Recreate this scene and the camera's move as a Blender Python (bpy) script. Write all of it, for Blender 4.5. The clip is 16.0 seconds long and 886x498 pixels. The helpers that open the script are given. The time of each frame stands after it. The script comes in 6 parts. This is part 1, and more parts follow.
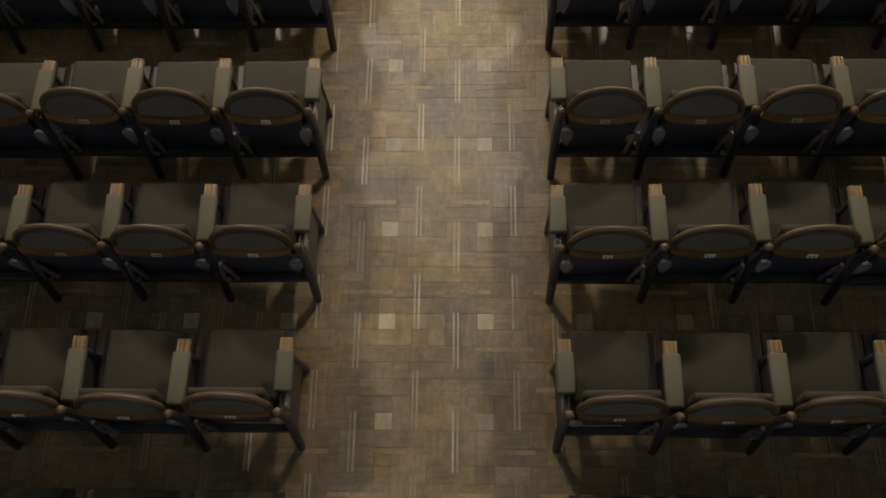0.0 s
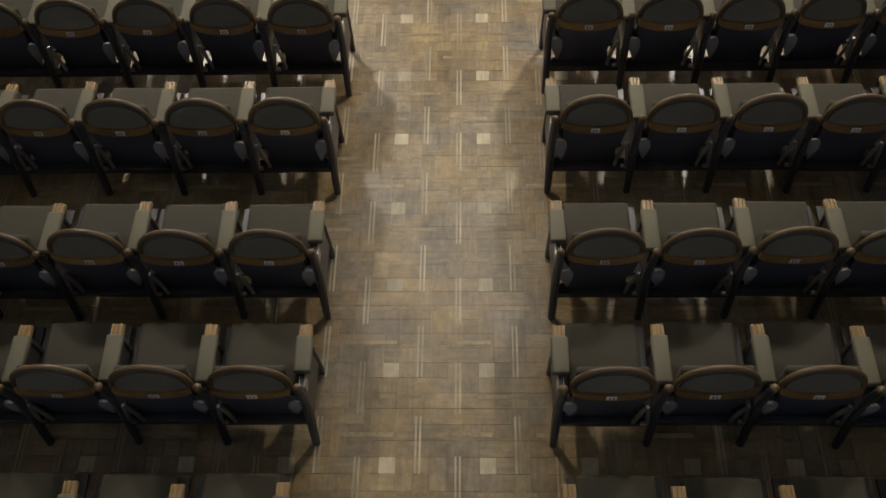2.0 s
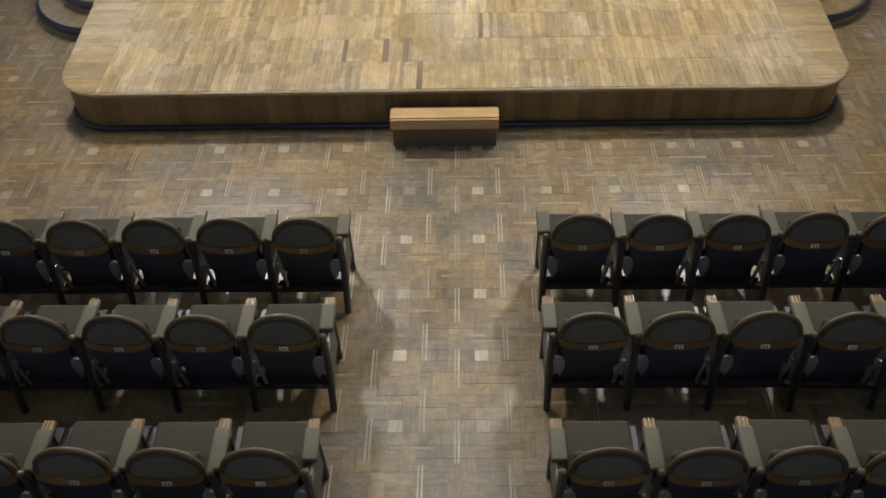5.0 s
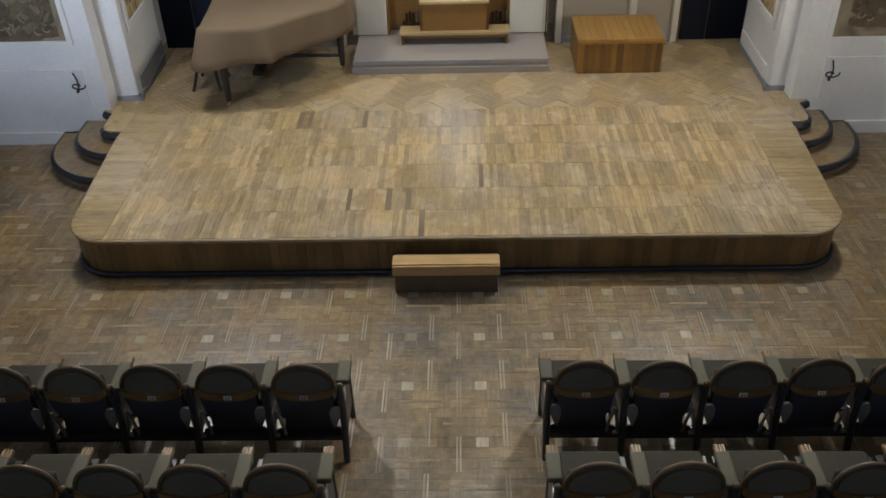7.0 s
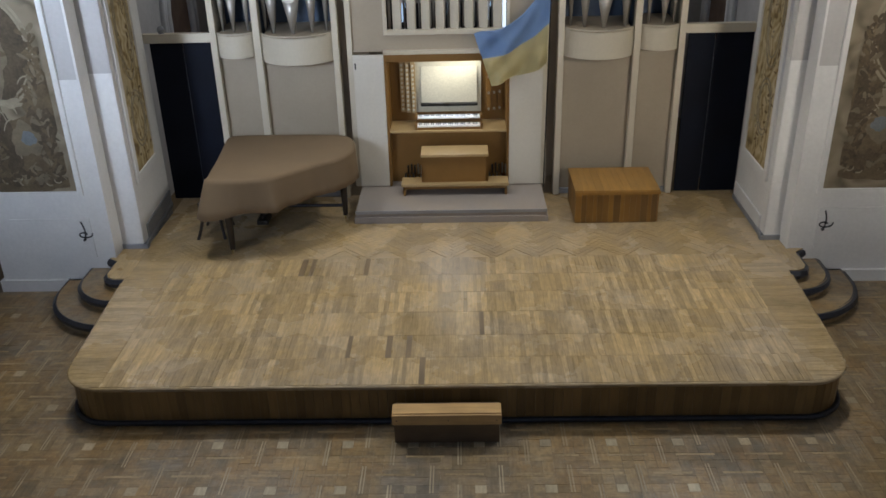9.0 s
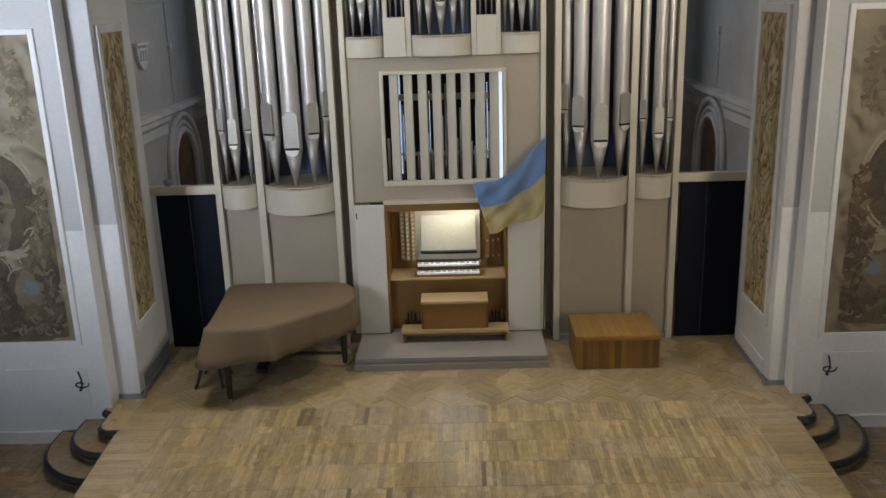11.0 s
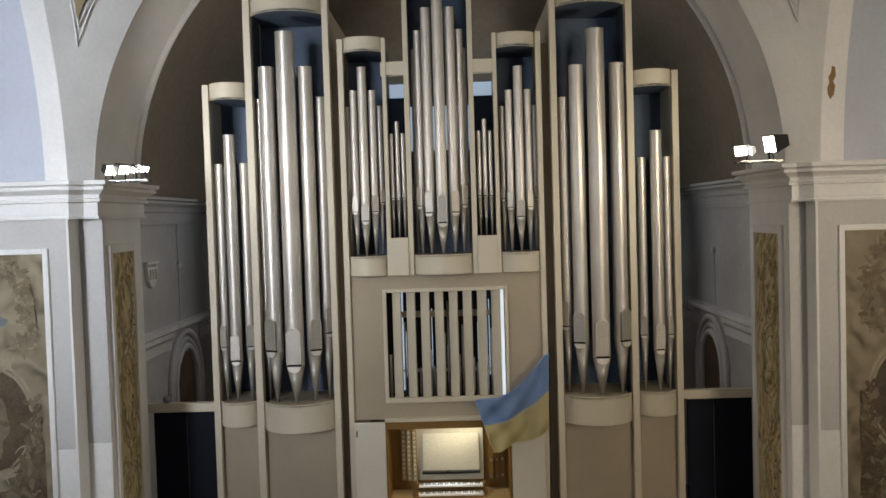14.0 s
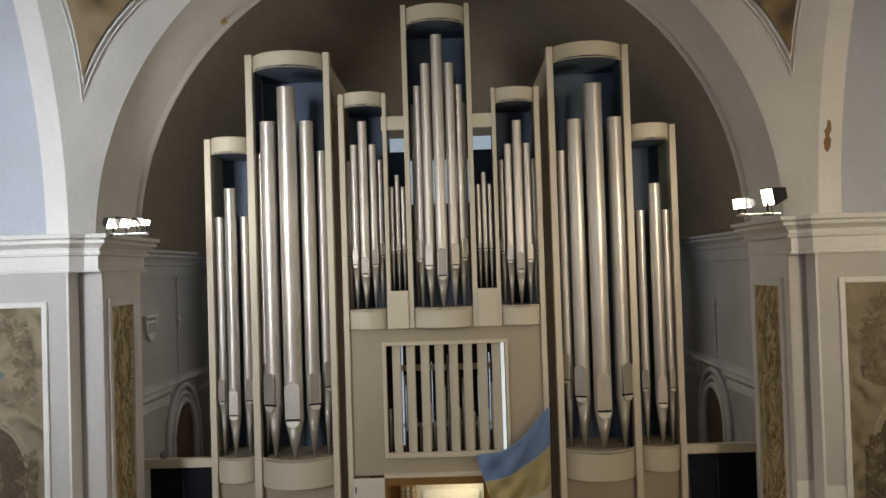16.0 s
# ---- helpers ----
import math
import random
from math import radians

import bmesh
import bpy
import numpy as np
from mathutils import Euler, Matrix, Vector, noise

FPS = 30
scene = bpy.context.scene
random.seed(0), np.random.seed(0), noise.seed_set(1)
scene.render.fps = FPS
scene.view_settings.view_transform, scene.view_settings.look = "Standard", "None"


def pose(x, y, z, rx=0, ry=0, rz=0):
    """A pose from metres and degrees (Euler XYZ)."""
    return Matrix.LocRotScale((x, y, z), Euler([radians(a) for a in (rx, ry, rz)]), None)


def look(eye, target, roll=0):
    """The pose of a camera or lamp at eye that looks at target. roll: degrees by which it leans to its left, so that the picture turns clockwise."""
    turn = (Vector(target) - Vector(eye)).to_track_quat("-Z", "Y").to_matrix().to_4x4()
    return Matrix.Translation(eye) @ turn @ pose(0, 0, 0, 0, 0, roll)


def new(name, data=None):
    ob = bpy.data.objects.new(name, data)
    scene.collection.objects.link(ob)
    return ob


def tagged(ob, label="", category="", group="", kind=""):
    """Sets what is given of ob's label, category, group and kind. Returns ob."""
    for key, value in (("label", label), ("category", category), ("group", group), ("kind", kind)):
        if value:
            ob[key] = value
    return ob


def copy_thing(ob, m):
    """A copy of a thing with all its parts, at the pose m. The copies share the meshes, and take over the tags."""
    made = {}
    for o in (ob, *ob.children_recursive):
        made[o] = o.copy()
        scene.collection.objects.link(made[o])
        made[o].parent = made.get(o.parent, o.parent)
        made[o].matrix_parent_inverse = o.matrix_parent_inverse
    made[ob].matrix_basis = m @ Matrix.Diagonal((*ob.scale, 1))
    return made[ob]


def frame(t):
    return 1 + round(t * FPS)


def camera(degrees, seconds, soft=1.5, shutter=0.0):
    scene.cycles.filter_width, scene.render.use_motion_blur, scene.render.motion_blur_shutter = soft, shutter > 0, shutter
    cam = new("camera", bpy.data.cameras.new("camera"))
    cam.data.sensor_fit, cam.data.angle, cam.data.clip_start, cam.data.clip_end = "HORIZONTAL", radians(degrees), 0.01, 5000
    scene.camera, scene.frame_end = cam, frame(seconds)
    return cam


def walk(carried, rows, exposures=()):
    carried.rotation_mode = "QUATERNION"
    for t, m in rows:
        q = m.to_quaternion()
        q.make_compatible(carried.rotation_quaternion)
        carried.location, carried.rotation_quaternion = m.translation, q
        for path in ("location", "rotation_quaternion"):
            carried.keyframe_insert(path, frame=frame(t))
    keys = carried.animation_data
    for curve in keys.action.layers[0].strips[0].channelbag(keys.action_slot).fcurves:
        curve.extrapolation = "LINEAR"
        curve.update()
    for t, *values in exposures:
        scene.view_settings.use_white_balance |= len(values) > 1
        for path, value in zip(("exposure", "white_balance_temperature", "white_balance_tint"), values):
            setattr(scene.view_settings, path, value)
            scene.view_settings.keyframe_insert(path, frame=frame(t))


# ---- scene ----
cam = camera(54.14, 16.0, soft=1.6)
PATH = [
    (0, pose(0, 0, 5, 21.130, 1.417, 0.676)),
    (0.5, pose(0, 0, 5, 23.453, 1.402, 0.740)),
    (1, pose(0, 0, 5, 25.748, 1.436, 0.716)),
    (1.5, pose(0, 0, 5, 28.063, 1.473, 0.702)),
    (2, pose(0, 0, 5, 30.383, 1.502, 0.702)),
    (2.5, pose(0, 0, 5, 32.686, 1.471, 0.739)),
    (3, pose(0, 0, 5, 35.030, 1.427, 0.748)),
    (3.5, pose(0, 0, 5, 37.398, 1.330, 0.820)),
    (4, pose(0, 0, 5, 39.805, 1.333, 0.733)),
    (6.5, pose(0, 0, 5, 51.834, 1.348, 0.784)),
    (7, pose(0, 0, 5, 54.248, 1.378, 0.811)),
    (7.5, pose(0, 0, 5, 56.687, 1.407, 0.820)),
    (8, pose(0, 0, 5, 59.119, 1.424, 0.827)),
    (8.5, pose(0, 0, 5, 61.529, 1.436, 0.828)),
    (9, pose(0, 0, 5, 63.970, 1.323, 0.893)),
    (11.5, pose(0, 0, 5, 76.035, 1.730, 0.761)),
    (12, pose(0, 0, 5, 78.417, 1.638, 0.837)),
    (12.5, pose(0, 0, 5, 80.803, 1.798, 0.840)),
    (13, pose(0, 0, 5, 83.190, 1.664, 0.889)),
    (13.5, pose(0, 0, 5, 85.545, 1.683, 0.905)),
    (14, pose(0, 0, 5, 87.882, 1.709, 0.910)),
    (14.5, pose(0, 0, 5, 90.099, 1.709, 0.913)),
    (15, pose(0, 0, 5, 91.466, 1.713, 0.907)),
    (15.5, pose(0, 0, 5, 91.616, 1.724, 0.910)),
    (16, pose(0, 0, 5, 91.374, 1.783, 0.912)),
]
walk(cam, PATH, ((0.0, 0.3, 7000, 10), (2.0, 0.45, 6700, 10), (4.0, 0.65, 6200, 10), (7.0, -0.05, 5950, 10), (9.0, -0.36, 6000, 10), (12.0, -0.72, 6500, 10), (14.0, -0.85, 6950, 10), (16.0, -0.95, 7350, 10)))

# ---- world and light ----
world = bpy.data.worlds.new("world")
scene.world = world
world.use_nodes = True
world.node_tree.nodes["Background"].inputs[0].default_value = (0.6, 0.7, 0.9, 1)
world.node_tree.nodes["Background"].inputs[1].default_value = 0.02


def lamp(name, kind, place, target, watts, colour, size=1.0, size_y=None, cone=60, blend=0.6):
    data = bpy.data.lights.new(name, kind)
    data.energy, data.color = watts, colour
    if kind == "AREA":
        data.shape, data.size, data.size_y = "RECTANGLE", size, size_y or size
    else:
        data.shadow_soft_size = size
    if kind == "SPOT":
        data.spot_size, data.spot_blend = radians(cone), blend
    ob = new(name, data)
    ob.matrix_world = look(place, target)
    return ob


# added fill lamps, none of them seen: overhead, hall walls, chancel behind the organ
lamp("overhead_fill_light", "AREA", (-0.15, 7.9, 10.3), (-0.15, 7.9, 0), 25, (1.0, 0.93, 0.82), 2.4, 2.4)
pool_fill = lamp("overhead_pool_fill", "AREA", (-0.15, 7.8, 10.2), (-0.15, 7.6, 0), 35, (1.0, 0.95, 0.86), 2.0, 2.0)
pool_fill.data.spread = radians(85)
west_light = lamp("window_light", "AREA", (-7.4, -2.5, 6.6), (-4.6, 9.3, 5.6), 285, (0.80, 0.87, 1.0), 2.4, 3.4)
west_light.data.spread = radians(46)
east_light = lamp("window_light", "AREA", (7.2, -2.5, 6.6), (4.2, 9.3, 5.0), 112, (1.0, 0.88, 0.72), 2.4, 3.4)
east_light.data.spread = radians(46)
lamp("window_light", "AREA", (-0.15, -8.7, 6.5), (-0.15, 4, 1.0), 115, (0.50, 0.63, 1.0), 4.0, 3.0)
# warm fill for vault and chancel walls, set before the window
lamp("chancel_fill_light", "AREA", (-0.15, 14.6, 5.2), (-0.15, 11, 4.8), 120, (1.0, 0.90, 0.78), 3.0, 3.0)
# floodlights on the cornice
lamp("flood_light", "SPOT", (-3.40, 9.24, 5.68), (-1.1, 10.9, 6.6), 178, (0.97, 0.97, 0.98), 0.07, cone=140)
lamp("flood_light", "SPOT", (3.02, 9.24, 5.66), (-0.2, 10.9, 5.9), 122, (1.0, 0.93, 0.80), 0.07, cone=140)
# the same floodlights thrown down the hall
for x in (-3.42, 3.08):
    lamp("hall_flood_light", "SPOT", (x, 9.02, 5.62), (-0.1, 6.0, 0), 490, (1.0, 0.95, 0.87), 0.28, cone=114, blend=0.8)
    lamp("hall_flood_light", "SPOT", (x + 0.1, 9.0, 5.60), (-0.1, -0.8, 0), 540, (1.0, 0.95, 0.87), 0.28, cone=66, blend=1.0)
# strip light over the keyboards
lamp("console_light", "AREA", (-0.1, 11.16, 2.30), (-0.15, 11.3, 1.5), 7, (1.0, 0.93, 0.78), 0.7, 0.05)
lamp("key_light", "AREA", (-0.17, 11.285, 1.622), (-0.17, 11.18, 1.45), 1.6, (0.80, 0.88, 1.0), 0.7, 0.02)


# ---- materials ----
def mat(name, base, rough=0.6, metal=0.0, var=0.25, scale=4.0, fine=60.0, fine_var=0.12, bump=0.15, stretch=(1, 1, 1),
        tint=None, island=0.0, objrand=0.0, coat=0.0, rough_var=0.1, patch=0.0, mid=0.0, mid_scale=13.0, emit=None, strength=0.0, spec=0.5, varnish=None):
    """Base colour varied by a coarse and a fine noise, with bump and uneven gloss."""
    m = bpy.data.materials.new(name)
    m.use_nodes = True
    nt = m.node_tree
    n, ln = nt.nodes, nt.links
    b = n["Principled BSDF"]
    co = n.new("ShaderNodeTexCoord")
    mp = n.new("ShaderNodeMapping")
    mp.inputs["Scale"].default_value = stretch
    ge = n.new("ShaderNodeNewGeometry")
    ln.new(ge.outputs["Position"], mp.inputs[0])
    big = n.new("ShaderNodeTexNoise")
    big.inputs["Scale"].default_value, big.inputs["Detail"].default_value = scale, 5
    sml = n.new("ShaderNodeTexNoise")
    sml.inputs["Scale"].default_value, sml.inputs["Detail"].default_value = fine, 3
    ln.new(ge.outputs["Position"], big.inputs["Vector"])
    ln.new(mp.outputs[0], sml.inputs["Vector"])
    last = None

    def shade(src, amount, last):
        mr = n.new("ShaderNodeMapRange")
        mr.inputs["From Min"].default_value, mr.inputs["From Max"].default_value = 0.25, 0.75
        if amount == island or amount == objrand:
            mr.inputs["From Min"].default_value, mr.inputs["From Max"].default_value = 0, 1
        mr.inputs["To Min"].default_value, mr.inputs["To Max"].default_value = 1 - amount, 1 + amount
        ln.new(src, mr.inputs[0])
        if last is None:
            return mr.outputs[0]
        mu = n.new("ShaderNodeMath")
        mu.operation = "MULTIPLY"
        ln.new(last, mu.inputs[0])
        ln.new(mr.outputs[0], mu.inputs[1])
        return mu.outputs[0]

    last = shade(big.outputs["Fac"], var, last)
    last = shade(sml.outputs["Fac"], fine_var, last)
    if mid:
        mdl = n.new("ShaderNodeTexNoise")
        mdl.inputs["Scale"].default_value, mdl.inputs["Detail"].default_value, mdl.inputs["Roughness"].default_value = mid_scale, 6, 0.7
        ln.new(mp.outputs[0] if mid_scale > 20 else ge.outputs["Position"], mdl.inputs["Vector"])
        last = shade(mdl.outputs["Fac"], mid, last)
    if island:
        last = shade(ge.outputs["Random Per Island"], island, last)
    if objrand:
        oi = n.new("ShaderNodeObjectInfo")
        last = shade(oi.outputs["Random"], objrand, last)
    colour = n.new("ShaderNodeMix")
    colour.data_type = "RGBA"
    colour.inputs["A"].default_value = (*base, 1)
    colour.inputs["B"].default_value = (*(tint or base), 1)
    if patch:
        wear = n.new("ShaderNodeTexNoise")
        wear.inputs["Scale"].default_value, wear.inputs["Detail"].default_value, wear.inputs["Roughness"].default_value = patch, 8, 0.68
        ln.new(ge.outputs["Position"], wear.inputs["Vector"])
        wr = n.new("ShaderNodeMapRange")
        wr.inputs["From Min"].default_value, wr.inputs["From Max"].default_value = 0.40, 0.62
        ln.new(wear.outputs["Fac"], wr.inputs[0])
        ln.new(wr.outputs[0], colour.inputs["Factor"])
    else:
        ln.new(big.outputs["Fac"], colour.inputs["Factor"])
    tone = colour.outputs["Result"]
    if varnish:
        # varnish worn off along the middle aisle, left in ragged patches beside it
        sep = n.new("ShaderNodeSeparateXYZ")
        ln.new(ge.outputs["Position"], sep.inputs[0])
        off = n.new("ShaderNodeMath")
        off.operation = "ADD"
        off.inputs[1].default_value = 0.19
        ln.new(sep.outputs["X"], off.inputs[0])
        away = n.new("ShaderNodeMath")
        away.operation = "ABSOLUTE"
        ln.new(off.outputs[0], away.inputs[0])
        rag = n.new("ShaderNodeTexNoise")
        rag.inputs["Scale"].default_value, rag.inputs["Detail"].default_value, rag.inputs["Roughness"].default_value = 2.6, 7, 0.7
        ln.new(ge.outputs["Position"], rag.inputs["Vector"])
        both = n.new("ShaderNodeMath")
        both.operation = "MULTIPLY_ADD"
        both.inputs[1].default_value = 1.5
        ln.new(rag.outputs["Fac"], both.inputs[0])
        near = n.new("ShaderNodeMath")
        near.operation = "MINIMUM"
        near.inputs[1].default_value = 0.66
        ln.new(away.outputs[0], near.inputs[0])
        ln.new(near.outputs[0], both.inputs[2])
        edge = n.new("ShaderNodeMapRange")
        edge.inputs["From Min"].default_value, edge.inputs["From Max"].default_value = 1.30, 1.58
        edge.inputs["To Max"].default_value = 0.6
        ln.new(both.outputs[0], edge.inputs[0])
        kept = n.new("ShaderNodeMix")
        kept.data_type = "RGBA"
        kept.inputs["B"].default_value = (*varnish, 1)
        ln.new(edge.outputs[0], kept.inputs["Factor"])
        ln.new(tone, kept.inputs["A"])
        tone = kept.outputs["Result"]
    mul = n.new("ShaderNodeVectorMath")
    mul.operation = "SCALE"
    ln.new(tone, mul.inputs[0])
    ln.new(last, mul.inputs["Scale"])
    ln.new(mul.outputs[0], b.inputs["Base Color"])
    b.inputs["Metallic"].default_value = metal
    b.inputs["Coat Weight"].default_value = coat
    b.inputs["Specular IOR Level"].default_value = spec
    rr = n.new("ShaderNodeMapRange")
    rr.inputs["To Min"].default_value, rr.inputs["To Max"].default_value = max(0.02, rough - rough_var), min(1, rough + rough_var)
    ln.new(big.outputs["Fac"], rr.inputs[0])
    ln.new(rr.outputs[0], b.inputs["Roughness"])
    if bump:
        bp = n.new("ShaderNodeBump")
        bp.inputs["Strength"].default_value, bp.inputs["Distance"].default_value = bump, 0.004
        ln.new(sml.outputs["Fac"], bp.inputs["Height"])
        ln.new(bp.outputs[0], b.inputs["Normal"])
    if emit:
        b.inputs["Emission Color"].default_value = (*emit, 1)
        b.inputs["Emission Strength"].default_value = strength
    return m


def fresco(name, dark, mid, light, accent, scale=2.2):
    """A faded wall painting of scrolls and patches."""
    m = bpy.data.materials.new(name)
    m.use_nodes = True
    nt = m.node_tree
    n, ln = nt.nodes, nt.links
    b = n["Principled BSDF"]
    ge = n.new("ShaderNodeNewGeometry")
    warp = n.new("ShaderNodeTexNoise")
    warp.inputs["Scale"].default_value = scale
    ln.new(ge.outputs["Position"], warp.inputs["Vector"])
    add = n.new("ShaderNodeVectorMath")
    add.operation = "MULTIPLY_ADD"
    add.inputs[1].default_value = (0.55, 0.55, 0.55)
    ln.new(warp.outputs["Color"], add.inputs[0])
    ln.new(ge.outputs["Position"], add.inputs[2])
    vor = n.new("ShaderNodeTexVoronoi")
    vor.inputs["Scale"].default_value = scale * 2.2
    vor.feature = "SMOOTH_F1"
    ln.new(add.outputs[0], vor.inputs["Vector"])
    wav = n.new("ShaderNodeTexWave")
    wav.wave_type = "RINGS"
    wav.inputs["Scale"].default_value, wav.inputs["Distortion"].default_value, wav.inputs["Detail"].default_value = scale * 0.9, 9, 3
    ln.new(add.outputs[0], wav.inputs["Vector"])
    mixf = n.new("ShaderNodeMath")
    mixf.operation = "MULTIPLY_ADD"
    mixf.inputs[1].default_value = 0.45
    ln.new(wav.outputs["Fac"], mixf.inputs[0])
    ln.new(vor.outputs["Distance"], mixf.inputs[2])
    ramp = n.new("ShaderNodeValToRGB")
    ramp.color_ramp.elements[0].position, ramp.color_ramp.elements[0].color = 0.2, (*dark, 1)
    ramp.color_ramp.elements[1].position, ramp.color_ramp.elements[1].color = 0.95, (*light, 1)
    e = ramp.color_ramp.elements.new(0.5)
    e.color = (*mid, 1)
    ln.new(mixf.outputs[0], ramp.inputs[0])
    big = n.new("ShaderNodeTexNoise")
    big.inputs["Scale"].default_value = scale * 0.8
    ln.new(ge.outputs["Position"], big.inputs["Vector"])
    mr = n.new("ShaderNodeMapRange")
    mr.inputs["From Min"].default_value, mr.inputs["From Max"].default_value = 0.56, 0.66
    ln.new(big.outputs["Fac"], mr.inputs[0])
    mx = n.new("ShaderNodeMix")
    mx.data_type = "RGBA"
    mx.inputs["B"].default_value = (*accent, 1)
    ln.new(mr.outputs[0], mx.inputs["Factor"])
    ln.new(ramp.outputs[0], mx.inputs["A"])
    ln.new(mx.outputs["Result"], b.inputs["Base Color"])
    b.inputs["Roughness"].default_value = 0.75
    return m


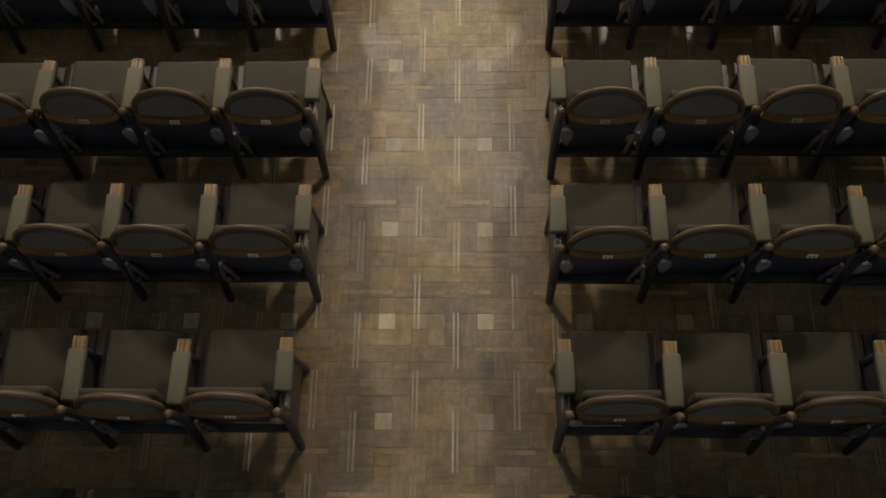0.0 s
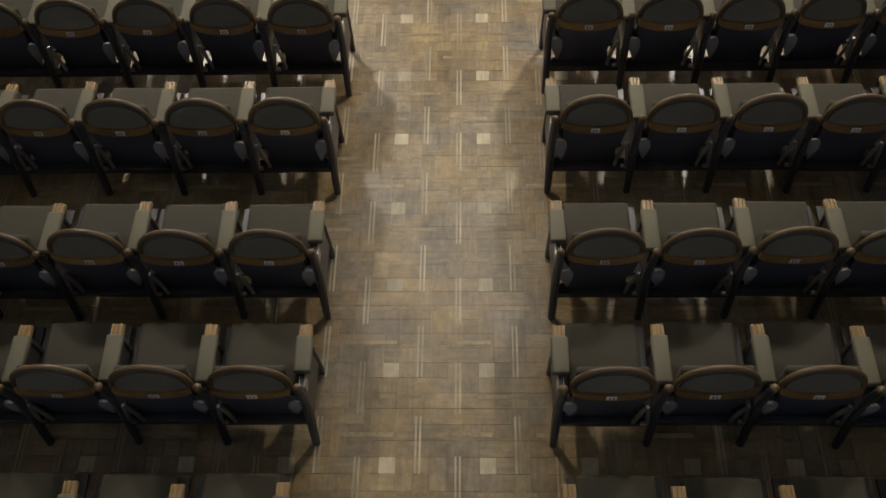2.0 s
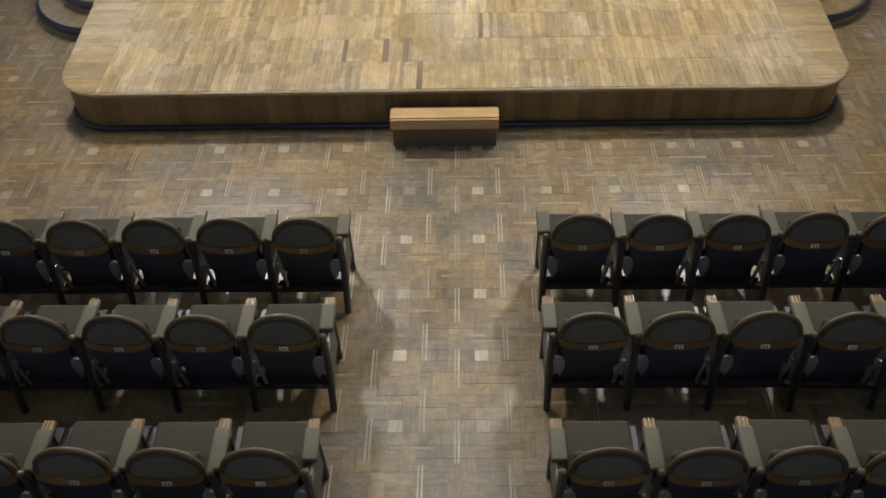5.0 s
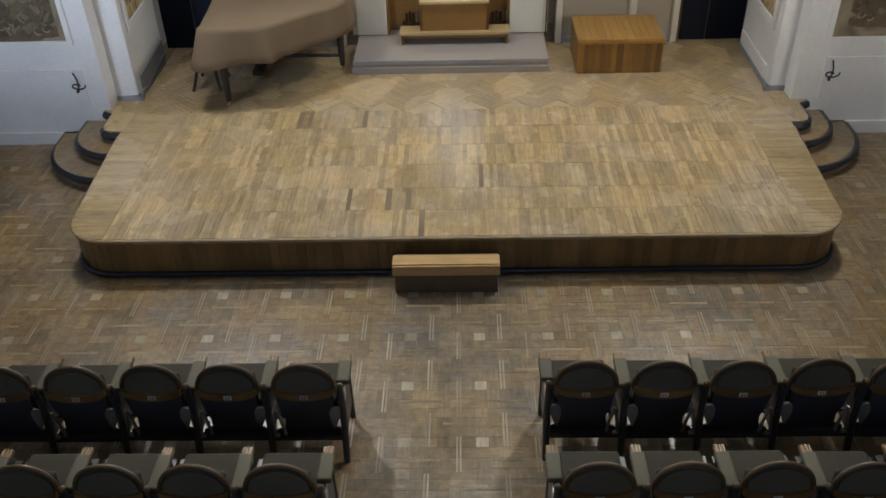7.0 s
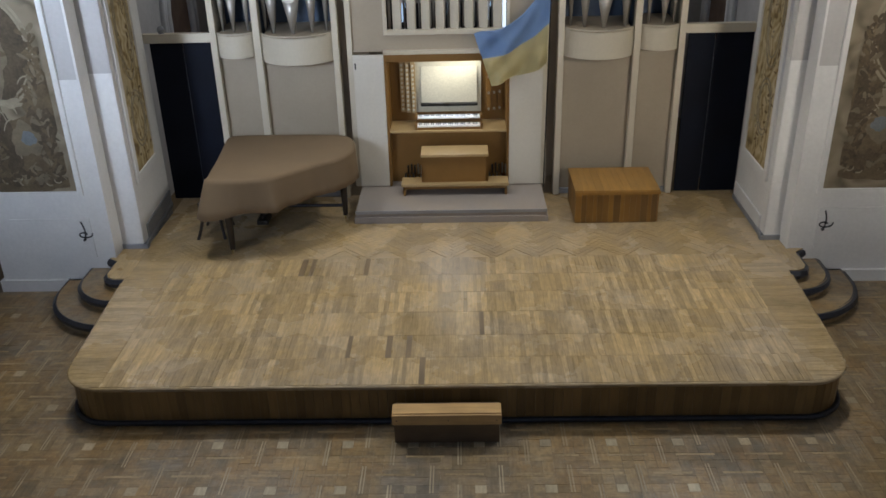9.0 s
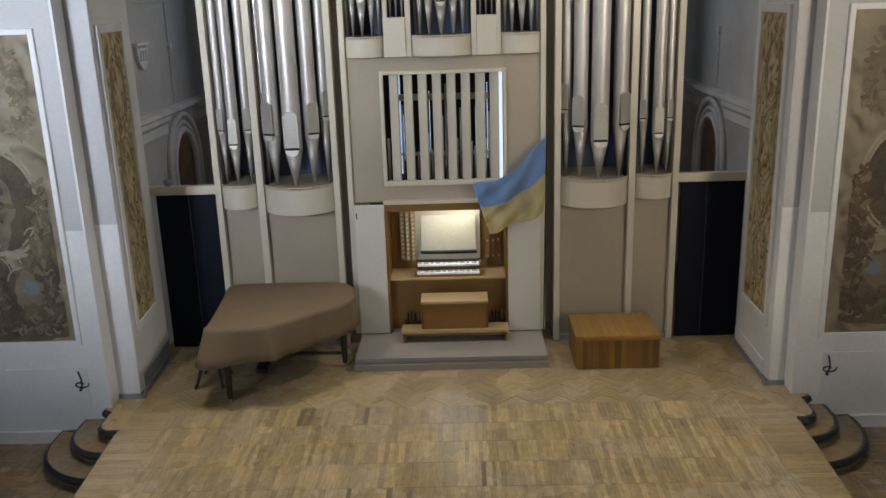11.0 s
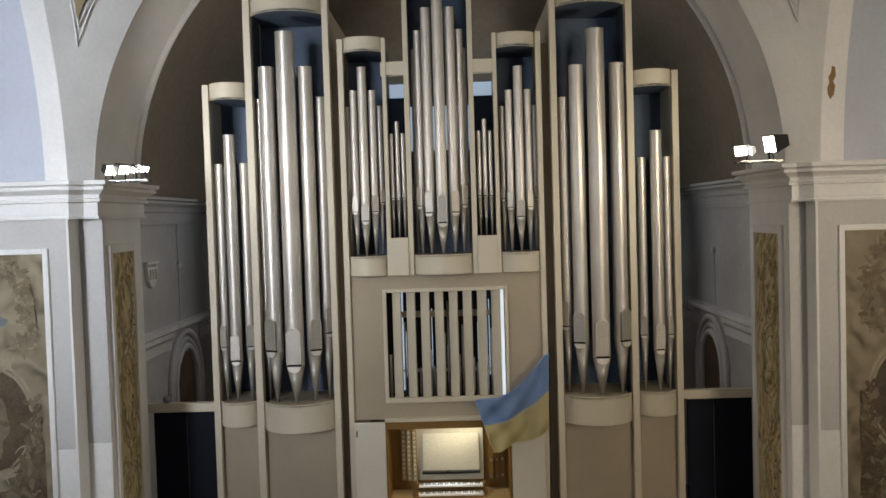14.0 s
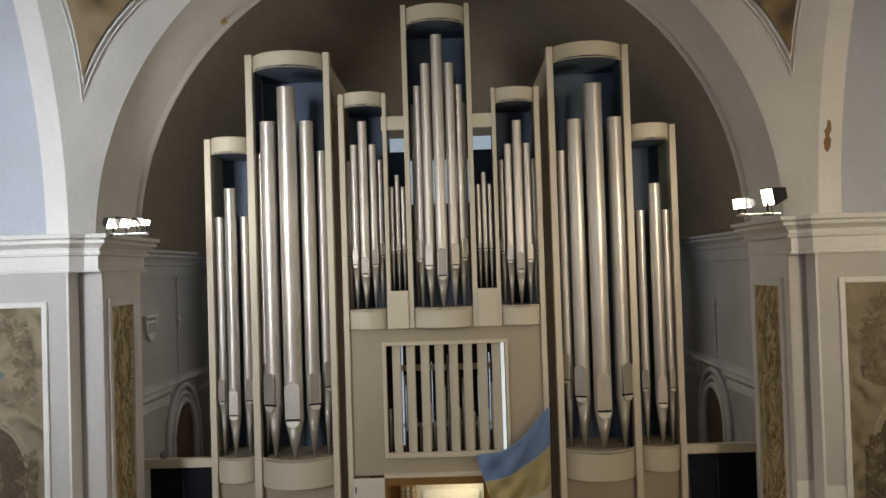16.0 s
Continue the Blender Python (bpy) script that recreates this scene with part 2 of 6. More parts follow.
M = dict(
    plaster=mat("white_plaster", (0.73, 0.73, 0.72), 0.75, var=0.07, scale=1.3, fine=25, fine_var=0.04, bump=0.12, tint=(0.76, 0.75, 0.72)),
    grey_paint=mat("grey_paint", (0.50, 0.49, 0.475), 0.7, var=0.08, scale=1.0, fine=25, fine_var=0.04, bump=0.12),
    blue_wall=mat("pale_blue_wall", (0.48, 0.51, 0.58), 0.8, var=0.08, scale=0.8, fine=20, fine_var=0.04, bump=0.12),
    stone_grey=mat("skirting_grey", (0.26, 0.27, 0.29), 0.7, var=0.15, scale=3),
    # brown taken darker than the white plaster, for the unlit chancel
    apse=mat("shaded_chancel_plaster", (0.30, 0.235, 0.165), 0.9, var=0.2, scale=0.9, fine=9, fine_var=0.1, bump=0.2, tint=(0.22, 0.18, 0.13)),
    apse_trim=mat("chancel_pale_moulding", (0.70, 0.70, 0.70), 0.8, var=0.15, scale=2, fine=14, fine_var=0.06),
    # grey of chancel walls and cornice has their shade in it
    apse_grey=mat("chancel_shade_grey", (0.50, 0.49, 0.48), 0.85, var=0.15, scale=1.2, fine=14, fine_var=0.06),
    niche=mat("niche_brown", (0.13, 0.085, 0.06), 0.8, var=0.4, scale=3),
    cream=mat("cream_painted_wood", (0.54, 0.49, 0.38), 0.5, var=0.06, scale=1.6, fine=30, fine_var=0.03, bump=0.05),
    # case cream darkened to beige, shade of recessed boards put into colour
    cream_shade=mat("shaded_cream_beige", (0.36, 0.303, 0.22), 0.6, var=0.08, scale=1.4, fine=30, fine_var=0.03, bump=0.05),
    white_door=mat("white_door_paint", (0.60, 0.57, 0.49), 0.5, var=0.05, scale=1.5, fine=30, fine_var=0.03, bump=0.05),
    # the blue puts dim daylight inside the case into the colour
    organ_dark=mat("dim_daylight_case_interior", (0.070, 0.098, 0.145), 0.7, var=0.3, scale=1.5),
    pipe=mat("tin_pipe", (0.53, 0.50, 0.455), 0.44, 0.66, var=0.10, scale=2.0, fine=45, fine_var=0.05, bump=0.04, stretch=(1, 1, 0.08), objrand=0.08, rough_var=0.06),
    # tin recoloured: light on the lips, shade on shields and feet
    pipe_lip=mat("lit_tin_lip", (0.58, 0.55, 0.49), 0.5, 0.25, var=0.05, bump=0.0),
    pipe_shade=mat("shaded_tin", (0.40, 0.375, 0.33), 0.46, 0.62, var=0.08, bump=0.02),
    steel_dull=mat("dull_metal_strip", (0.33, 0.34, 0.36), 0.5, 0.6, var=0.1),
    slot=mat("mouth_slot_black", (0.006, 0.006, 0.007), 0.9, var=0.1, bump=0.0),
    oak=mat("oak_console", (0.205, 0.104, 0.021), 0.45, var=0.15, scale=2.5, fine=30, fine_var=0.12, stretch=(1, 1, 6), bump=0.06),
    oak_pale=mat("pale_oak_bench", (0.42, 0.30, 0.14), 0.45, var=0.12, scale=3, fine=30, fine_var=0.1, stretch=(0.3, 4, 4), bump=0.06),
    desk=mat("music_desk", (0.55, 0.52, 0.40), 0.4, var=0.06, scale=3),
    ivory=mat("ivory_keys", (0.85, 0.84, 0.82), 0.3, var=0.03, bump=0.0),
    black=mat("black_keys", (0.01, 0.01, 0.01), 0.3, var=0.1, bump=0.0),
    carpet=mat("grey_carpet", (0.31, 0.29, 0.285), 0.95, var=0.10, scale=2.0, fine=160, fine_var=0.2, bump=0.5, tint=(0.29, 0.235, 0.175)),
    cloth=mat("brown_piano_cloth", (0.168, 0.116, 0.064), 0.9, var=0.10, scale=2.5, fine=180, fine_var=0.12, bump=0.3),
    dark_wood=mat("black_piano_wood", (0.02, 0.015, 0.012), 0.35, var=0.3, scale=4),
    brass=mat("brass_caster", (0.7, 0.55, 0.25), 0.3, 1.0, var=0.1, bump=0.0),
    # slats darker and top paler in colour, for light from above
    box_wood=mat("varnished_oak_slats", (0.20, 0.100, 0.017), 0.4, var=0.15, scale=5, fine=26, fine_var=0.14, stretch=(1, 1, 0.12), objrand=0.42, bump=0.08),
    box_top=mat("varnished_oak_lit_top", (0.31, 0.168, 0.040), 0.4, var=0.12, scale=4, fine=26, fine_var=0.14, stretch=(1, 0.12, 1), objrand=0.2, bump=0.08),
    curtain=mat("black_door", (0.005, 0.007, 0.014), 0.75, spec=0.2, var=0.3, scale=2, bump=0.1),
    stage_a=mat("stage_boards", (0.425, 0.305, 0.145), 0.27, var=0.26, scale=1.9, fine=60, fine_var=0.24, stretch=(1, 0.1, 1), objrand=0.20, island=0.001, bump=0.12, tint=(0.365, 0.285, 0.180), rough_var=0.10, patch=1.1, mid=0.18),
    stage_i=mat("stage_boards_back", (0.425, 0.305, 0.145), 0.27, var=0.26, scale=1.9, fine=60, fine_var=0.24, stretch=(1, 0.1, 1), island=0.26, bump=0.12, tint=(0.365, 0.285, 0.180), rough_var=0.10, patch=1.1, mid=0.18),
    stage_h=mat("herringbone_oak", (0.425, 0.305, 0.145), 0.27, var=0.26, scale=1.9, fine=60, fine_var=0.24, stretch=(1, 1, 1), island=0.09, bump=0.12, tint=(0.365, 0.285, 0.180), rough_var=0.10, patch=1.1, mid=0.18),
    stage_x=mat("stage_border_boards", (0.425, 0.305, 0.145), 0.27, var=0.26, scale=1.1, fine=60, fine_var=0.24, stretch=(0.1, 1, 1), island=0.17, bump=0.12, tint=(0.365, 0.285, 0.180), rough_var=0.10, patch=1.1, mid=0.18),
    stage_dark=mat("stage_dark_board", (0.20, 0.145, 0.085), 0.4, var=0.2, scale=3, fine=34, stretch=(1, 0.1, 1)),
    riser=mat("stage_riser_boards", (0.195, 0.118, 0.040), 0.45, var=0.2, scale=2.5, fine=30, fine_var=0.14, stretch=(1, 1, 0.12), objrand=0.25, bump=0.1),
    pine=mat("pine_step_top", (0.52, 0.33, 0.13), 0.5, var=0.12, scale=4, fine=24, fine_var=0.14, stretch=(0.1, 1, 1), bump=0.08),
    # pine darkened by colour for the shaded step front
    pine_dark=mat("shaded_pine", (0.13, 0.085, 0.045), 0.55, var=0.25, scale=4, fine=24, stretch=(0.15, 1, 1)),
    skirt=mat("black_skirting", (0.022, 0.024, 0.032), 0.35, var=0.3, scale=6, bump=0.05),
    floor_base=mat("parquet_joints", (0.185, 0.130, 0.066), 0.6, var=0.3, scale=2),
    parq_x=mat("parquet_blocks_across", (0.270, 0.192, 0.092), 0.37, var=0.34, scale=1.9, fine=46, fine_var=0.18, stretch=(0.12, 1, 1), island=0.15, bump=0.12, tint=(0.185, 0.155, 0.115), rough_var=0.14, patch=1.2, mid=0.34, varnish=(0.250, 0.145, 0.045)),
    parq_ox=mat("loose_parquet_blocks_across", (0.270, 0.192, 0.092), 0.37, var=0.34, scale=1.9, fine=46, fine_var=0.18, stretch=(0.12, 1, 1), objrand=0.15, bump=0.12, tint=(0.185, 0.155, 0.115), rough_var=0.14, patch=1.2, mid=0.34, varnish=(0.250, 0.145, 0.045)),
    parq_y=mat("parquet_blocks_along", (0.270, 0.192, 0.092), 0.37, var=0.34, scale=1.9, fine=46, fine_var=0.18, stretch=(1, 0.12, 1), island=0.15, bump=0.12, tint=(0.185, 0.155, 0.115), rough_var=0.14, patch=1.2, mid=0.34, varnish=(0.250, 0.145, 0.045)),
    parq_oy=mat("loose_parquet_blocks_along", (0.270, 0.192, 0.092), 0.37, var=0.34, scale=1.9, fine=46, fine_var=0.18, stretch=(1, 0.12, 1), objrand=0.15, bump=0.12, tint=(0.185, 0.155, 0.115), rough_var=0.14, patch=1.2, mid=0.34, varnish=(0.250, 0.145, 0.045)),
    parq_light=mat("parquet_light_inlay", (0.37, 0.31, 0.205), 0.4, var=0.3, scale=2.5, fine=40, fine_var=0.2, stretch=(1, 0.2, 1), objrand=0.22, island=0.001, bump=0.1),
    parq_cross=mat("parquet_cross_strip", (0.265, 0.198, 0.108), 0.4, var=0.4, scale=3.5, fine=40, fine_var=0.25, objrand=0.22, island=0.001, bump=0.1),
    parq_strip=mat("parquet_light_strip", (0.315, 0.25, 0.155), 0.4, var=0.3, scale=2.5, fine=40, fine_var=0.2, island=0.22, bump=0.1),
    seat=mat("olive_brown_upholstery", (0.041, 0.035, 0.022), 0.9, var=0.15, scale=3, fine=220, fine_var=0.2, bump=0.4, objrand=0.08),
    arm=mat("olive_arm_pad", (0.105, 0.093, 0.058), 0.75, var=0.12, scale=4, fine=200, fine_var=0.12, bump=0.2, objrand=0.1),
    arm_wood=mat("worn_arm_wood", (0.24, 0.15, 0.06), 0.45, var=0.2, scale=8, fine=60, stretch=(1, 0.15, 1)),
    rim_band=mat("worn_back_band", (0.165, 0.086, 0.026), 0.4, var=0.3, scale=7, fine=50, fine_var=0.15, objrand=0.2),
    flap=mat("grey_seat_side", (0.19, 0.175, 0.15), 0.8, var=0.2, scale=5, fine=120),
    rim=mat("brown_bent_wood_rim", (0.092, 0.056, 0.022), 0.4, var=0.25, scale=6, fine=50, fine_var=0.15, objrand=0.15),
    back=mat("grey_back_cloth", (0.110, 0.092, 0.060), 0.9, var=0.15, scale=4, fine=220, fine_var=0.2, bump=0.4),
    navy=mat("cool_dark_back_panel", (0.034, 0.033, 0.038), 0.6, var=0.2, scale=4, fine=100, bump=0.1),
    iron=mat("dark_seat_frame", (0.036, 0.032, 0.031), 0.4, var=0.3, scale=6, bump=0.1),
    steel=mat("worn_steel_bracket", (0.45, 0.43, 0.40), 0.35, 1.0, var=0.3, scale=9, bump=0.1),
    hinge=mat("grey_hinge_metal", (0.26, 0.25, 0.235), 0.38, 0.75, var=0.3, scale=9, bump=0.1),
    steel_dark=mat("dull_hinge_metal", (0.10, 0.095, 0.085), 0.45, 0.7, var=0.3, scale=9, bump=0.1),
    plate=mat("seat_number_plate", (0.50, 0.47, 0.40), 0.45, var=0.2, scale=20, bump=0.0, objrand=0.3),
    ink=mat("dark_print", (0.05, 0.045, 0.04), 0.6, bump=0.0),
    flag_blue=mat("blue_flag_cloth", (0.24, 0.37, 0.62), 0.8, var=0.08, scale=3, fine=200, fine_var=0.06, bump=0.2),
    flag_yellow=mat("yellow_flag_cloth", (0.60, 0.53, 0.29), 0.8, var=0.08, scale=3, fine=200, fine_var=0.06, bump=0.2),
    lamp_black=mat("black_lamp_housing", (0.012, 0.012, 0.013), 0.45, var=0.2, scale=9),
    lamp_glow=mat("lit_lamp_glass", (0.9, 0.9, 0.9), 0.3, bump=0.0, emit=(1.0, 0.97, 0.9), strength=28.0),
    slit=mat("pale_slit", (0.07, 0.075, 0.09), 0.7, bump=0.0),
    ochre=mat("ochre_outline", (0.30, 0.24, 0.13), 0.8, var=0.2, scale=5),
    fresco_a=fresco("faded_grey_brown_fresco", (0.125, 0.099, 0.060), (0.215, 0.176, 0.115), (0.30, 0.253, 0.172), (0.245, 0.205, 0.14), 1.9),
    fresco_d=fresco("faded_ochre_fresco", (0.17, 0.112, 0.034), (0.39, 0.295, 0.135), (0.58, 0.49, 0.30), (0.47, 0.39, 0.23), 2.6),
    fresco_t=fresco("ochre_spandrel_fresco", (0.12, 0.09, 0.06), (0.28, 0.20, 0.10), (0.40, 0.32, 0.2), (0.33, 0.25, 0.13), 1.2),
    paint_light=mat("faded_cream_paint", (0.31, 0.265, 0.185), 0.85, var=0.25, scale=6, fine=40),
    paint_brown=mat("faded_brown_paint", (0.140, 0.105, 0.060), 0.85, var=0.3, scale=6, fine=40),
    paint_dark=mat("faded_dark_brown_paint", (0.095, 0.073, 0.045), 0.85, var=0.35, scale=5, fine=40, fine_var=0.2),
    paint_umber_soft=mat("faded_umber_paint", (0.165, 0.128, 0.078), 0.85, var=0.35, scale=6, fine=40, fine_var=0.2),
    paint_buff=mat("faded_buff_paint", (0.235, 0.195, 0.130), 0.85, var=0.3, scale=6, fine=40, fine_var=0.2),
    paint_tan=mat("faded_tan_paint", (0.19, 0.152, 0.098), 0.85, var=0.25, scale=6, fine=40),
    paint_umber=mat("ochre_brown_paint", (0.175, 0.118, 0.046), 0.85, var=0.3, scale=6, fine=40),
    paint_blue=mat("faded_blue_paint", (0.165, 0.185, 0.195), 0.85, var=0.25, scale=6, fine=40),
    void=mat("bay_shade", (0.02, 0.02, 0.022), 0.9, var=0.2, scale=1),
    glow_pane=mat("blue_glow_pane", (0.5, 0.6, 0.8), 0.5, bump=0.0, emit=(0.55, 0.75, 1.0), strength=0.8),
    glow_strip=mat("daylit_strip", (0.6, 0.7, 0.85), 0.5, bump=0.0, emit=(0.75, 0.87, 1.0), strength=1.6),
    ceiling=mat("ceiling_plaster", (0.55, 0.53, 0.50), 0.8, var=0.1, scale=0.7),
)


# ---- shape helpers ----
def root_place(parent):
    p = Vector((0, 0, 0))
    while parent is not None:
        p += parent.location
        parent = parent.parent
    return p


def finish(name, bm, material, smooth=False):
    me = bpy.data.meshes.new(name)
    if smooth:
        for f in bm.faces:
            f.smooth = True
    bm.normal_update()
    bm.to_mesh(me)
    bm.free()
    me.materials.append(M[material])
    return me


def part(name, bm, material, parent, label="", smooth=False):
    """One mesh, given in world metres, under a thing or a part."""
    bmesh.ops.translate(bm, vec=-root_place(parent), verts=bm.verts)
    ob = new(name, finish(name, bm, material, smooth))
    ob.parent = parent
    return tagged(ob, label)


def structure(name, bm, material, label="", smooth=False, kind="structure", category=""):
    return tagged(new(name, finish(name, bm, material, smooth)), label, category, "", kind)


def thing(name, place, label, category, group=""):
    ob = new(name)
    ob.location = place
    ob.empty_display_size = 0.1
    return tagged(ob, label, category, group)


def box(x0, x1, y0, y1, z0, z1, bevel=0.0, bm=None):
    own = bm is None
    bm = bm or bmesh.new()
    r = bmesh.ops.create_cube(bm, size=1, matrix=Matrix.Translation(((x0 + x1) / 2, (y0 + y1) / 2, (z0 + z1) / 2)) @ Matrix.Diagonal((x1 - x0, y1 - y0, z1 - z0, 1)))
    if bevel and own:
        bmesh.ops.bevel(bm, geom=bm.edges[:], offset=bevel, segments=2, affect="EDGES", profile=0.6)
    return bm


def rod(p0, p1, r0, r1=None, seg=12, bm=None, caps=True):
    bm = bm or bmesh.new()
    p0, p1 = Vector(p0), Vector(p1)
    d = p1 - p0
    m = Matrix.Translation((p0 + p1) / 2) @ d.to_track_quat("Z", "Y").to_matrix().to_4x4()
    bmesh.ops.create_cone(bm, cap_ends=caps, segments=seg, radius1=r0, radius2=r0 if r1 is None else r1, depth=d.length, matrix=m)
    return bm


def tube(points, radius, seg=8, closed=False):
    """A round bar along a line of points."""
    bm = bmesh.new()
    pts = [Vector(p) for p in points]
    n = len(pts)
    rings = []
    for i, p in enumerate(pts):
        a, b = pts[(i - 1) % n] if closed or i else p, pts[(i + 1) % n] if closed or i < n - 1 else p
        t = (b - a).normalized()
        u = t.cross(Vector((0.31, 0.12, 0.94))).normalized()
        v = t.cross(u)
        r = radius[i] if isinstance(radius, (list, tuple)) else radius
        rings.append([bm.verts.new(p + (u * math.cos(k * 2 * math.pi / seg) + v * math.sin(k * 2 * math.pi / seg)) * r) for k in range(seg)])
    for i in range(n if closed else n - 1):
        a, b = rings[i], rings[(i + 1) % n]
        for k in range(seg):
            bm.faces.new((a[k], a[(k + 1) % seg], b[(k + 1) % seg], b[k]))
    if not closed:
        bm.faces.new(rings[0][::-1])
        bm.faces.new(rings[-1])
    bmesh.ops.recalc_face_normals(bm, faces=bm.faces)
    return bm


def prism(outline, z0, z1, bevel=0.0):
    """An upright block over an outline in plan."""
    bm = bmesh.new()
    low = [bm.verts.new((x, y, z0)) for x, y in outline]
    top = [bm.verts.new((x, y, z1)) for x, y in outline]
    n = len(outline)
    bm.faces.new(low[::-1])
    face = bm.faces.new(top)
    for i in range(n):
        bm.faces.new((low[i], low[(i + 1) % n], top[(i + 1) % n], top[i]))
    bmesh.ops.recalc_face_normals(bm, faces=bm.faces)
    if bevel:
        bmesh.ops.bevel(bm, geom=[e for e in bm.edges if all(abs(v.co.z - z1) < 1e-5 for v in e.verts)], offset=bevel, segments=2, affect="EDGES")
    return bm


def slab_y(outline, y0, y1):
    """A block between two upright planes over an outline in x and z."""
    bm = bmesh.new()
    a = [bm.verts.new((x, y0, z)) for x, z in outline]
    b = [bm.verts.new((x, y1, z)) for x, z in outline]
    n = len(outline)
    bm.faces.new(a)
    bm.faces.new(b[::-1])
    for i in range(n):
        bm.faces.new((a[i], b[i], b[(i + 1) % n], a[(i + 1) % n]))
    bmesh.ops.recalc_face_normals(bm, faces=bm.faces)
    return bm


def sweep(profile, path):
    """A moulding: a profile of (out, z) along a line in plan; out is to the right of the way."""
    bm = bmesh.new()
    n = len(path)
    rings = []
    for i in range(n):
        p = Vector(path[i])
        d0 = (p - Vector(path[i - 1])).normalized() if i else None
        d1 = (Vector(path[i + 1]) - p).normalized() if i < n - 1 else None
        d0, d1 = d0 or d1, d1 or d0
        n0, n1 = Vector((d0.y, -d0.x)), Vector((d1.y, -d1.x))
        mit = (n0 + n1) / (1 + n0.dot(n1))
        rings.append([bm.verts.new((p.x + mit.x * o, p.y + mit.y * o, z)) for o, z in profile])
    for a, b in zip(rings, rings[1:]):
        for k in range(len(profile) - 1):
            bm.faces.new((a[k], b[k], b[k + 1], a[k + 1]))
    bm.faces.new(rings[0])
    bm.faces.new(rings[-1][::-1])
    bmesh.ops.recalc_face_normals(bm, faces=bm.faces)
    return bm


def many_boxes(name, boxes, material):
    """Many small blocks, open below, in one mesh: rows of x0, x1, y0, y1, z0, z1."""
    b = np.array(boxes, dtype=float)
    x0, x1, y0, y1, z0, z1 = b.T
    v = np.stack([np.stack(c, 1) for c in ((x0, y0, z0), (x1, y0, z0), (x1, y1, z0), (x0, y1, z0), (x0, y0, z1), (x1, y0, z1), (x1, y1, z1), (x0, y1, z1))], 1).reshape(-1, 3)
    quads = np.array([[4, 5, 6, 7], [0, 1, 5, 4], [1, 2, 6, 5], [2, 3, 7, 6], [3, 0, 4, 7]])
    f = (quads[None] + 8 * np.arange(len(b))[:, None, None]).reshape(-1, 4)
    me = bpy.data.meshes.new(name)
    me.from_pydata(v.tolist(), [], f.tolist())
    me.materials.append(M[material])
    return me


def mirror_x(x):
    """The place opposite x across the hall's middle."""
    return -0.26 - x


# ---- hall: floor, walls, arch, chancel ----
ARCH_X, ARCH_Z, ARCH_R, ARCH_Y = -0.18, 5.38, 3.80, 10.68
STAGE_Z = 0.43
FACE_Y, STEP_Y, BACK_Y, PIER_Y = 9.25, 9.50, 11.0, 10.82

floor = structure("floor", box(-8, 8, -9, 16.5, -0.3, -0.006), "floor_base", "worn brown parquet floor of the hall")
structure("ceiling", box(-8, 8, -9, 16.5, 10.6, 10.9), "ceiling", "plain plaster ceiling")
structure("wall_south", box(-8, 8, -9.3, -9, 0, 10.6), "plaster", "plain white plaster wall")
# glowing panels added where the hall's fill lamps stand, none seen
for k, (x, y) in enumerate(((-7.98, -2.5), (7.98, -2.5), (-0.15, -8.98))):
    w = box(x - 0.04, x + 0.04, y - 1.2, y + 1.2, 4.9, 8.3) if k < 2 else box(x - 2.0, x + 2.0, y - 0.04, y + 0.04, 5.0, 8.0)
    structure("window_%d" % (k + 1), w, "glow_pane", "unseen glowing panel added behind a hall fill lamp")
structure("wall_west", box(-8.3, -8, -9, 16.5, 0, 10.6), "plaster", "plain white plaster wall")
structure("wall_east", box(8, 8.3, -9, 16.5, 0, 10.6), "plaster", "plain white plaster wall")
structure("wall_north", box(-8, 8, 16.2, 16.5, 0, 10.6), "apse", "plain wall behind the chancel")

